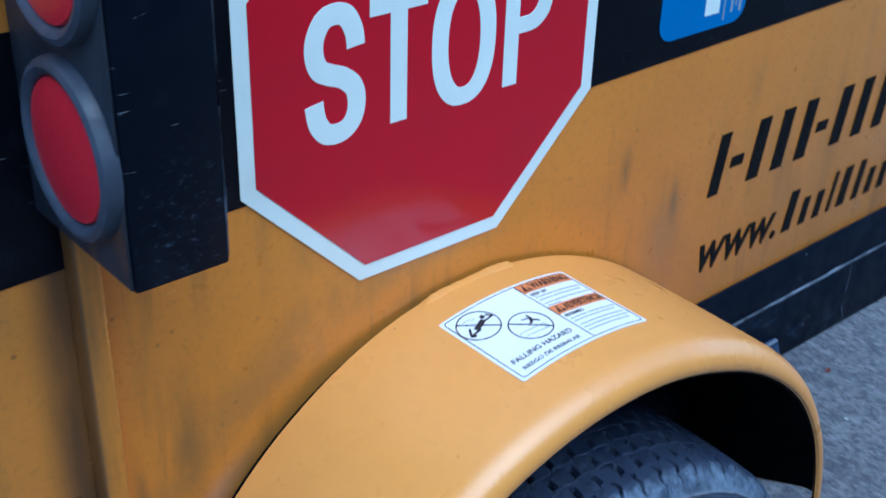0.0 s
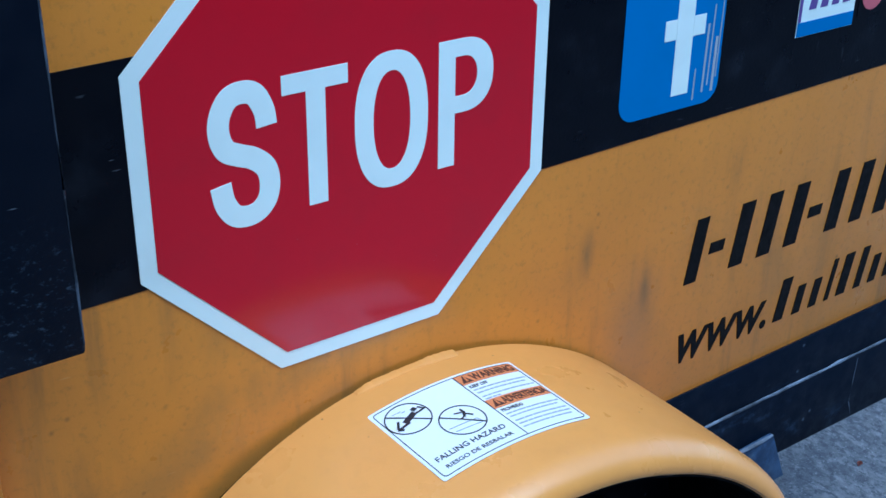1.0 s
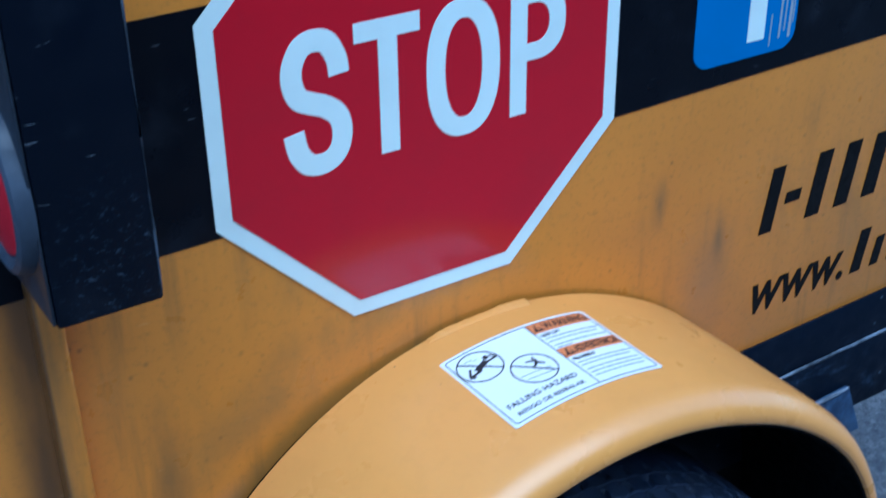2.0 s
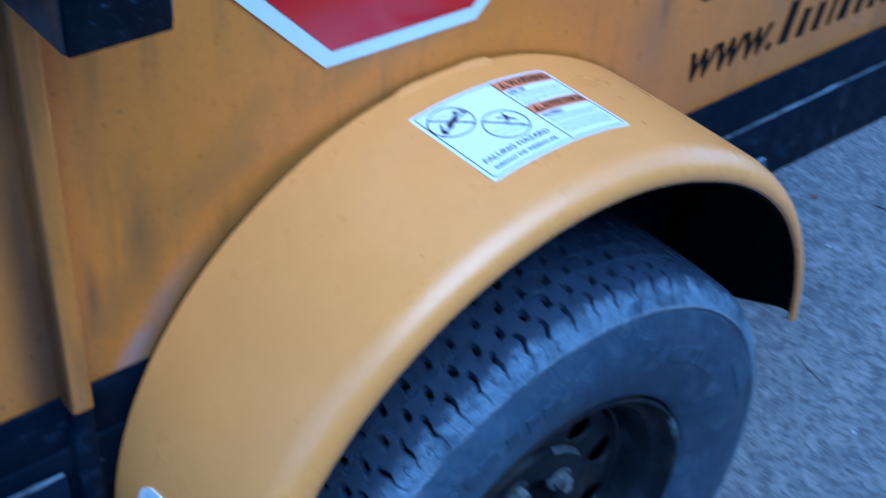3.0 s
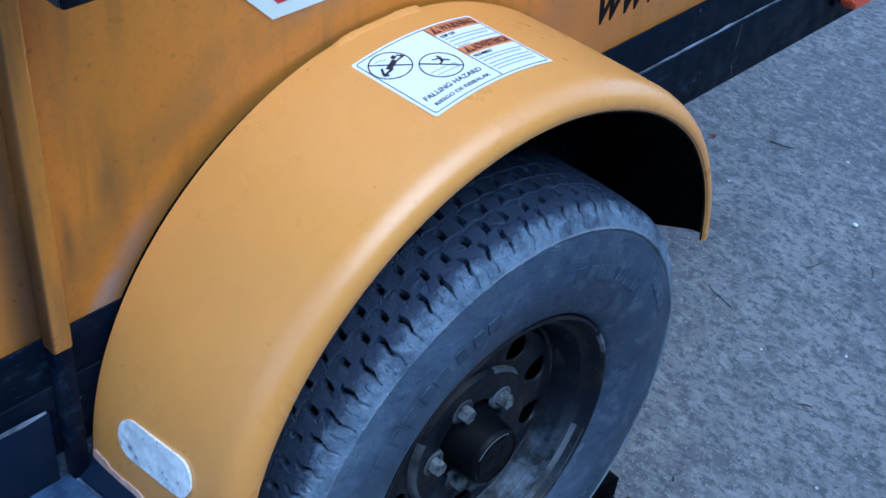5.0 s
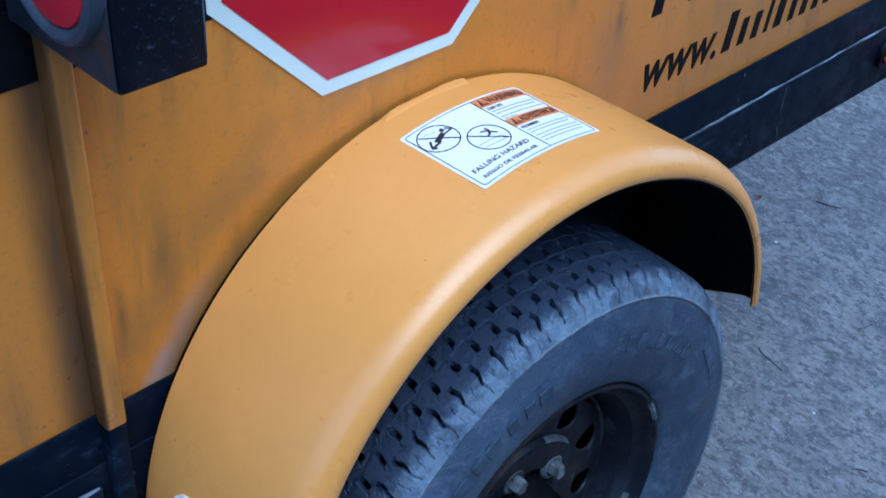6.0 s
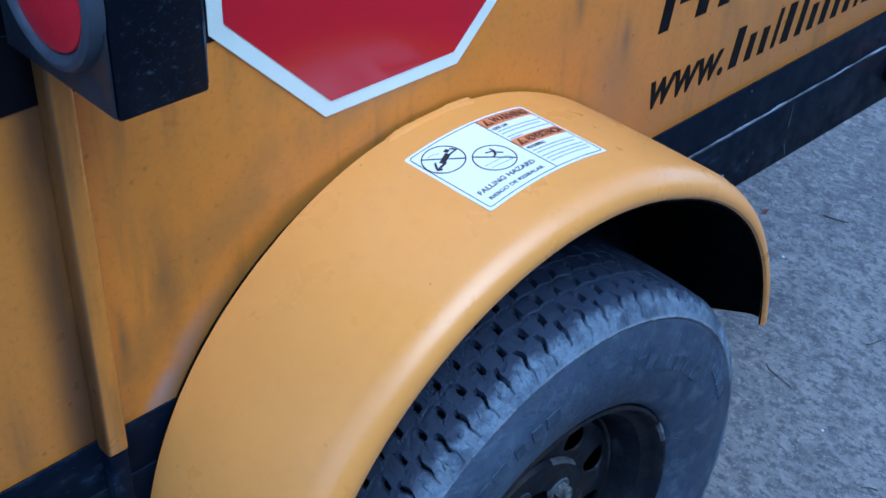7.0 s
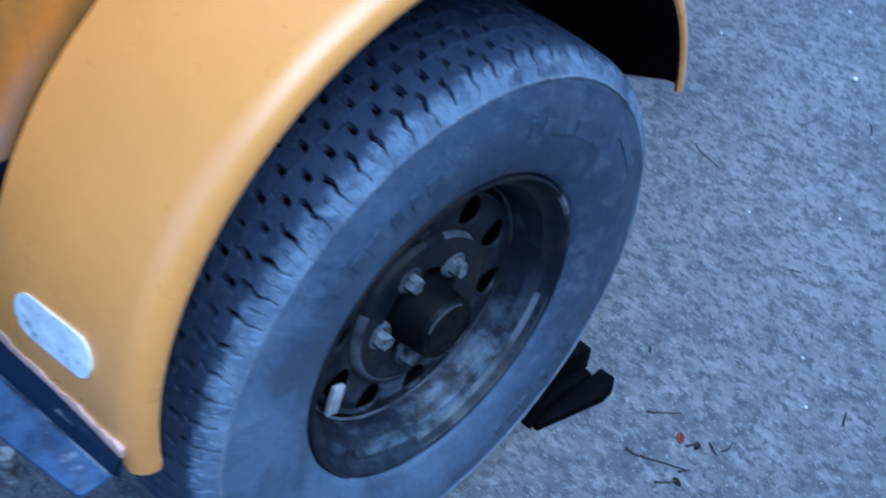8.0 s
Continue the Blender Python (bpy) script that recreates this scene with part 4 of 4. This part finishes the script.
# ---- wheel ----
YC = -0.145  # the tyre's middle plane


rng_tread = random.Random(17)


def tyre_mesh():
    """Tread as a fine relief of ribs, slots and sipes, a crumbled shoulder and the sidewalls below it."""
    teeth, per = 74, 24
    n = teeth * per
    across = [-0.088 + 0.0015 * k for k in range(80)] + [0.034 + 0.006 * k for k in range(14)] + [0.1162]
    rows = []
    for w in across:
        s = min(1, abs(w) / 0.088) if w < 0 else max(0, w - 0.03) / 0.086
        rows.append((w, WR - 0.004 * s ** 2 - (0.006 * max(0, (s - 0.86) / 0.14) ** 2)))
    side = [(0.094, WR - 0.013), (0.0985, WR - 0.0205), (0.1025, WR - 0.0265), (0.1040, WR - 0.0295), (0.1018, WR - 0.033), (0.104, WR - 0.043), (0.1085, WR - 0.060), (0.111, WR - 0.080), (0.1105, WR - 0.100), (0.108, WR - 0.118), (0.104, WR - 0.134), (0.0985, WR - 0.147), (0.096, WR - 0.153), (0.0905, WR - 0.1575), (0.080, WR - 0.1575)]
    fine = [(p[0] + (q[0] - p[0]) * k / 5, p[1] + (q[1] - p[1]) * k / 5) for p, q in zip(side[:3], side[1:4]) for k in range(5)]
    fine = [(0.0900, WR - 0.0108), (0.0920, WR - 0.0118)] + fine + side[3:]
    prof = [(-w, r) for w, r in fine[::-1]] + rows + [(w + 0.028, r) for w, r in side]
    jitter = [rng_tread.uniform(-1, 1) for k in range(97)]
    verts, faces, depth = [], [], []
    slots = (-0.0535, -0.0275, -0.0015, 0.0245)
    for i in range(n):
        a = math.tau * i / n
        turn = i / per
        kink = jitter[int(turn) % 97]
        for w, r in prof:
            d = 0.0
            if -0.0885 < w < 0.036:
                for g, gy in enumerate(slots):
                    # one rounded slot a tooth in each rib, staggered from rib to rib, with a hooked sipe behind it
                    q = turn + 0.5 + 0.42 * g - 5.0 * (w - gy)
                    p, size = q % 1, jitter[(int(q) * 7 + g * 13) % 97]
                    f = abs((p - 0.5) / (0.122 + 0.03 * size)) ** 3 + abs((w - gy) / (0.0079 + 0.0011 * size)) ** 4
                    if f < 1:
                        d = max(d, 0.0090 * min(1, 3.0 * (1 - f)))
                    elif abs(p - 0.62 - 0.05 * math.sin(420 * (w - gy))) < 0.028 and 0.004 < abs(w - gy) < 0.0125:
                        d = max(d, 0.0016)
                    if abs(w - gy - 0.0130 - 0.0012 * math.sin(math.tau * (turn + 0.3 * g))) < 0.0011:
                        d = max(d, 0.0022)
            e = -w
            if 0.0655 < e < 0.1030 and r > WR - 0.0268:
                # the shoulder's notch, wide at the tread and thinning to a ragged crack
                bend = 0.045 * math.sin(330 * e + 2 * kink) + 0.03 * kink
                p = (turn + 0.97 + 4.0 * (e - 0.08) + bend) % 1
                wide = 0.150 - 3.6 * max(0, e - 0.070) if e < 0.0915 else 0.072 - 1.5 * (e - 0.0915)
                f = abs(p - 0.5) / max(0.030, wide * 0.5 + 0.030)
                if f < 1 and e < 0.0985 + 0.003 * kink:
                    d = max(d, (0.0085 if e < 0.088 else 0.0042) * min(1, 2.0 * (1 - f)))
                p = (turn + 0.47 + 4.0 * (e - 0.08) + 1.3 * bend) % 1
                if abs(p - 0.5) < 0.035 and 0.083 < e < 0.097 + 0.004 * kink:
                    d = max(d, 0.0017)
            depth.append(d)
            rr = r - d
            b = a - 0.7 * max(-0.1, min(0.1, w)) + 0.0022 * math.sin(2.4 * turn + 90 * w)
            c, s = math.cos(b), math.sin(b)
            if 0.080 < e and r > WR - 0.0330:
                # rubber crumbled along the shoulder
                rr += 0.0013 * noise.noise(Vector((c * 34, e * 130, s * 34))) + 0.0008 * noise.noise(Vector((c * 90, e * 320, s * 90)))
            verts.append((WX + rr * c, YC + w, WZ + max(rr * s, -WZ + 0.0015)))
    m = len(prof)
    for i in range(n):
        j = (i + 1) % n
        for k in range(m - 1):
            faces.append((i * m + k, i * m + k + 1, j * m + k + 1, j * m + k))
    bm = bmesh.new()
    me = bpy.data.meshes.new("tyre")
    me.from_pydata(verts, [], faces)
    bm.from_mesh(me)
    # slot and notch floors go near-black by depth, recess shade put into their colour
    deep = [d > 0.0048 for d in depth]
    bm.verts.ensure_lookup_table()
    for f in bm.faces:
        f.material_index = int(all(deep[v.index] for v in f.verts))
    bpy.data.meshes.remove(me)
    return bm


RY = -0.240  # the rim flange's outer plane
rim_prof = [(0.2175, RY + 0.008), (0.2165, RY + 0.001), (0.212, RY), (0.208, RY + 0.004), (0.205, RY + 0.014), (0.198, RY + 0.022), (0.192, RY + 0.024), (0.188, RY + 0.032), (0.180, RY + 0.048), (0.174, RY + 0.072)]


def disc_mesh():
    """The pressed wheel disc, with ten round vents and a raised middle."""
    prof = [(0.175, -0.160), (0.170, -0.170), (0.163, -0.182)]
    bm = revolve(prof, 120, (WX, WZ))
    holes, r0, r1 = 10, 0.109, 0.163
    steps = 12
    for h in range(holes):
        mid = radians(18 + 36 * h)
        half_a = math.pi / holes
        # outline of the sector, walked at equal steps
        corner = []
        for k in range(steps):
            corner.append((r1, mid - half_a + 2 * half_a * k / steps))
        for k in range(steps):
            corner.append((r1 + (r0 - r1) * k / steps, mid + half_a))
        for k in range(steps):
            corner.append((r0, mid + half_a - 2 * half_a * k / steps))
        for k in range(steps):
            corner.append((r0 + (r1 - r0) * k / steps, mid - half_a))
        cx, cz = 0.136 * math.cos(mid), 0.136 * math.sin(mid)
        yv = lambda r: -0.182 - 0.005 * math.sin(math.pi * min(1, max(0, (r1 - r) / (r1 - r0)))) - 0.001 * (r1 - r) / (r1 - r0)
        ring0, ring1, ring2 = [], [], []
        for r, a in corner:
            x, z = r * math.cos(a), r * math.sin(a)
            d = Vector((x - cx, z - cz)).normalized()
            ring0.append(bm.verts.new((WX + x, yv(r), WZ + z)))
            for rad, dy, store in ((0.0215, 0.0010, ring1), (0.0200, 0.0045, ring2)):
                hx, hz = cx + d.x * rad * 1.0, cz + d.y * rad
                store.append(bm.verts.new((WX + hx, yv(math.hypot(hx, hz)) + dy, WZ + hz)))
        q = len(corner)
        for A, B in ((ring0, ring1), (ring1, ring2)):
            for k in range(q):
                bm.faces.new((A[k], A[(k + 1) % q], B[(k + 1) % q], B[k]))
    revolve([(0.109, -0.183), (0.105, -0.190), (0.100, -0.1915), (0.062, -0.1885), (0.058, -0.184), (0.050, -0.170)], 120, (WX, WZ), bm=bm)
    bmesh.ops.remove_doubles(bm, verts=bm.verts, dist=0.0004)
    return bm


wheel = part("wheel", disc_mesh(), M_RIM, trailer, "dirty black steel wheel with round vents")
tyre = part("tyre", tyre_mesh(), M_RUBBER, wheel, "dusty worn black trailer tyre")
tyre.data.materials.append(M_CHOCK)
part("rim", revolve(rim_prof, 120, (WX, WZ)), M_RIM, wheel, "scuffed black rim")
part("rim_step", revolve([(0.1775, -0.168), (0.1765, -0.1775), (0.1735, -0.1795), (0.1705, -0.1775), (0.168, -0.170)], 120, (WX, WZ)), plain("worn rim edge", (0.045, 0.045, 0.05), 0.6, size=16, var=0.9, spec=0.2), wheel, "worn raised ring round the wheel disc")
part("rim_scrape", revolve([(0.2172, RY + 0.004), (0.2162, RY - 0.0012), (0.2120, RY - 0.0022), (0.2085, RY + 0.001)], 10, (WX, WZ), start=20, end=33), plain("scraped metal", (0.16, 0.17, 0.19), 0.6, size=60, var=0.8), wheel, "pale scrape on the rim edge")
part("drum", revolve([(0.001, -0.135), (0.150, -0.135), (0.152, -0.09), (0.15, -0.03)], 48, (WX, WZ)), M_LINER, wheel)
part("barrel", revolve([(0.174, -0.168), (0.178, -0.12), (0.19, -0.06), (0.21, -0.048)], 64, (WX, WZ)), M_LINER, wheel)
hub = part("hub_cap", revolve([(0.050, -0.172), (0.0495, -0.184), (0.0480, -0.192), (0.0465, -0.196), (0.0430, -0.229), (0.0415, -0.2345), (0.0390, -0.2370), (0.0365, -0.2352), (0.0335, -0.2352), (0.031, -0.2372), (0.001, -0.2376)], 48, (WX, WZ)), M_HUB, wheel, "greasy black hub cap")
M_NUT = plain("rusty zinc nut", (0.20, 0.21, 0.22), 0.55, 0.2, size=80, var=0.9)
M_WORN = plain("pale worn steel", (0.105, 0.113, 0.128), 0.65, size=22, var=0.75, spec=0.3)
part("hub_ring", revolve([(0.0392, -0.2367), (0.0386, -0.2378), (0.0376, -0.2378), (0.0368, -0.2360)], 40, (WX, WZ), start=60, end=150), M_WORN, hub, "pale worn arc on the cap's rim")
for k in range(5):
    a = radians(36 + 72 * k)
    px, pz = WX + 0.068 * math.cos(a), WZ + 0.068 * math.sin(a)
    # worn cone seat, six-sided nut with an open end and the stud in it
    rim = [(0.0205, -0.1855), (0.0195, -0.1885), (0.0165, -0.1915), (0.0120, -0.1905)]
    seat = revolve(rim, 28, (px, pz))
    nut = part("lug_nut", tube([(px, -0.184, pz), (px, -0.2020, pz), (px, -0.2050, pz), (px, -0.2045, pz), (px, -0.1960, pz)], [0.0118, 0.0116, 0.0098, 0.0070, 0.0066], 6), M_NUT, wheel, "dull rusty lug nut")
    part("seat", seat, M_WORN, nut, "pale worn washer face")
    part("stud", tube([(px, -0.188, pz), (px, -0.2010, pz)], [0.0058, 0.0055], 10), M_HUB, nut, "dark greasy stud")
part("disc_ridge", revolve([(0.1095, -0.1835), (0.1075, -0.1895), (0.1040, -0.1922), (0.1005, -0.1925)], 30, (WX, WZ), start=150, end=258), M_WORN, wheel, "pale scuffed ridge of the wheel disc")
part("disc_ridge", revolve([(0.1095, -0.1835), (0.1075, -0.1895), (0.1045, -0.1918)], 16, (WX, WZ), start=40, end=72), M_WORN, wheel)
part("step_scuff", revolve([(0.1768, -0.1776), (0.1736, -0.1800), (0.1705, -0.1778)], 40, (WX, WZ), start=214, end=292), M_WORN, wheel, "pale scuffed inner step of the rim")
part("rim_scuff", revolve([(0.2090, RY + 0.0025), (0.2055, RY + 0.0125), (0.2000, RY + 0.0195)], 40, (WX, WZ), start=262, end=338), M_WORN, wheel, "dusty scuff along the rim edge")
a = radians(203)
px, pz = WX + 0.151 * math.cos(a), WZ + 0.151 * math.sin(a)
bm = box((-0.009, -0.194, -0.022), (0.009, -0.186, 0.022), 0.002)
bmesh.ops.rotate(bm, verts=bm.verts, cent=(0, 0, 0), matrix=Matrix.Rotation(radians(18), 3, "Y"))
bmesh.ops.translate(bm, verts=bm.verts, vec=(px, 0, pz))
part("balance_weight", bm, M_CLIP, wheel, "pale stick-on balance weight")


def side_print(a0, a1, r0, r1, y0, y1):
    """A raised moulded bar on the tyre's sidewall."""
    bm = bmesh.new()
    n, rows = 5, []
    for i in range(n + 1):
        a = radians(a0 + (a1 - a0) * i / n)
        c, s = math.cos(a), math.sin(a)
        rows.append([bm.verts.new((WX + r * c, y, WZ + r * s)) for r, y in ((r0, y0), (r0, y0 - 0.0016), (r1, y1 - 0.0016), (r1, y1))])
    for p, q in zip(rows, rows[1:]):
        for k in range(3):
            bm.faces.new((p[k], q[k], q[k + 1], p[k + 1]))
    bm.faces.new(rows[0])
    bm.faces.new(rows[-1][::-1])
    return bm


rng = random.Random(3)
for base, count, step in ((40, 7, 5.2), (100, 8, 5.6), (200, 6, 6.0), (290, 7, 5.0)):
    for k in range(count):
        a = base + k * step
        part("moulded_bar", side_print(a, a + step * rng.uniform(0.45, 0.8), WR - 0.096, WR - 0.076, YC - 0.1106, YC - 0.1108), M_MOULD, wheel)
for k in range(8):
    a = 18 + 1.9 * k
    part("moulded_bar", side_print(a, a + 1.3, WR - 0.066, WR - 0.052, YC - 0.109, YC - 0.1065), M_MOULD, wheel)

# the wheel on the far side
far = part("far_wheel", revolve([(0.06, BW + 0.10), (0.2, BW + 0.10), (0.21, BW + 0.15), (0.30, BW + 0.16), (WR - 0.02, BW + 0.14), (WR - 0.005, BW + 0.12), (WR - 0.005, BW - 0.02), (WR - 0.03, BW - 0.05), (0.2, BW - 0.05)], 64, (WX, WZ)), M_RUBBER, trailer)

# ---- things on the ground ----
chock = thing("wheel_chock", (0.37, -0.2, 0), "black rubber wheel chock against the tyre", "wheel chock")
part("block", prism([(0.276, -0.252), (0.392, -0.283), (0.414, -0.281), (0.433, -0.270), (0.431, -0.242), (0.276, -0.242)], 2, 0.0, 0.017, 0.003), M_CHOCK, chock, "low outer lobe of the chock")
part("web", prism([(0.270, 0.0), (0.412, 0.0), (0.410, 0.020), (0.345, 0.034), (0.300, 0.030)], 1, -0.2418, -0.2212, 0.002), M_CHOCK, chock, "narrow web between the lobes of the chock")
part("heel", prism([(0.262, 0.0), (0.428, 0.0), (0.430, 0.044), (0.416, 0.052), (0.365, 0.066), (0.300, 0.034)], 1, -0.221, -0.120, 0.003), M_CHOCK, chock, "taller inner lobe of the chock")


def twig(pts, r, label):
    bm = tube([(x, y, max(z, r)) for x, y, z in pts], [r * (1 - 0.5 * k / len(pts)) for k in range(len(pts))], 6)
    return tagged(part("twig", bm, M_TWIG), label, "twig", "twigs on the concrete")


def bent(x, y, length, turn, bend, r, seed):
    g = random.Random(seed)
    pts, a = [], radians(turn)
    for k in range(7):
        pts.append((x, y, r + g.uniform(0, 0.002)))
        x, y, a = x + math.cos(a) * length / 6, y + math.sin(a) * length / 6, a + radians(bend / 6 + g.uniform(-9, 9))
    return pts


for k, (x, y, ln, tn, bd, r) in enumerate(((0.356, -0.384, 0.072, -68, 12, 0.0015), (0.351, -0.362, 0.022, -95, 20, 0.0022), (0.428, -0.339, 0.054, -54, 12, 0.0013), (0.420, -0.420, 0.022, -35, 30, 0.0026), (0.452, -0.440, 0.024, -115, 20, 0.0019), (0.452, -0.462, 0.026, -30, 30, 0.0016), (0.335, -0.428, 0.034, -48, 10, 0.0019), (0.376, -0.442, 0.016, -20, 10, 0.0022),
                                           (1.000, 0.000, 0.075, -125, 30, 0.0012), (1.205, -0.100, 0.05, -30, 30, 0.0011), (1.55, 0.22, 0.06, -80, 30, 0.0015), (0.525, -0.268, 0.012, 30, 10, 0.002), (0.63, -0.56, 0.03, 20, 10, 0.0016), (1.28, -0.21, 0.04, 10, 50, 0.0012), (0.86, -0.33, 0.03, 100, 40, 0.0012))):
    twig(bent(x, y, ln, tn, bd, r, k), r, "thin dark dry twig lying on the concrete")


def leaf(x, y, turn, size, mat, label):
    bm = bmesh.new()
    rows = []
    for i in range(7):
        t = i / 6
        w = size * 0.28 * math.sin(math.pi * min(1, t * 0.96 + 0.02)) ** 0.8
        rows.append([bm.verts.new((size * (t - 0.5), s * w, 0.0015 + 0.10 * size * abs(s) + 0.05 * size * math.sin(3 * t))) for s in (-1, 0, 1)])
    for p, q in zip(rows, rows[1:]):
        for k in range(2):
            bm.faces.new((p[k], q[k], q[k + 1], p[k + 1]))
    bmesh.ops.solidify(bm, geom=bm.faces[:], thickness=0.0006)
    bmesh.ops.rotate(bm, verts=bm.verts, cent=(0, 0, 0), matrix=Matrix.Rotation(radians(turn), 3, "Z"))
    low = min(v.co.z for v in bm.verts)
    bmesh.ops.translate(bm, verts=bm.verts, vec=(x, y, -low + 0.0002))
    return tagged(part("leaf", bm, mat), label, "leaf", "dry leaves on the concrete")


leaf(0.427, -0.405, 40, 0.022, M_LEAF, "small reddish dry leaf on the concrete")
leaf(0.433, -0.432, 10, 0.016, M_TWIG, "small dark curled dry leaf on the concrete")
leaf(1.46, 0.32, 20, 0.02, M_LEAF, "small reddish dry leaf on the concrete")
leaf(0.36, -0.45, 70, 0.018, M_TWIG, "small dark curled dry leaf on the concrete")


def pebble(x, y, size, seed):
    g = random.Random(seed)
    bm = bmesh.new()
    bmesh.ops.create_icosphere(bm, subdivisions=2, radius=size)
    for v in bm.verts:
        v.co *= 1 + 0.25 * (noise.noise(v.co * 60 + Vector((seed, 0, 0))))
        v.co.z *= 0.55
    low = min(v.co.z for v in bm.verts)
    bmesh.ops.translate(bm, verts=bm.verts, vec=(x, y, -low))
    return tagged(part("pebble", bm, M_PEBBLE), "small pale pebble on the concrete", "pebble", "pebbles on the concrete")


for k, (x, y, s) in enumerate(((1.414, -0.091, 0.0065), (1.335, 0.187, 0.004), (1.03, -0.30, 0.003), (0.70, -0.44, 0.0035), (0.62, -0.50, 0.003), (1.62, 0.05, 0.004), (0.92, -0.18, 0.003))):
    pebble(x, y, s, k)


def grit():
    g = random.Random(8)
    bm = bmesh.new()
    for k in range(700):
        x, y = g.uniform(0.25, 2.2), g.uniform(-0.9, 0.5)
        s = g.uniform(0.0008, 0.0022)
        pts = [bm.verts.new((x + s * math.cos(a + g.uniform(-0.4, 0.4)), y + s * math.sin(a), 0.0002)) for a in (0, 1.57, 3.14, 4.71)]
        top = bm.verts.new((x, y, s * 0.8))
        for i in range(4):
            bm.faces.new((pts[i], pts[(i + 1) % 4], top))
    return bm


tagged(part("grit", grit(), M_GRIT, smooth=False), "fine pale grit scattered over the concrete", "grit", kind="stuff")
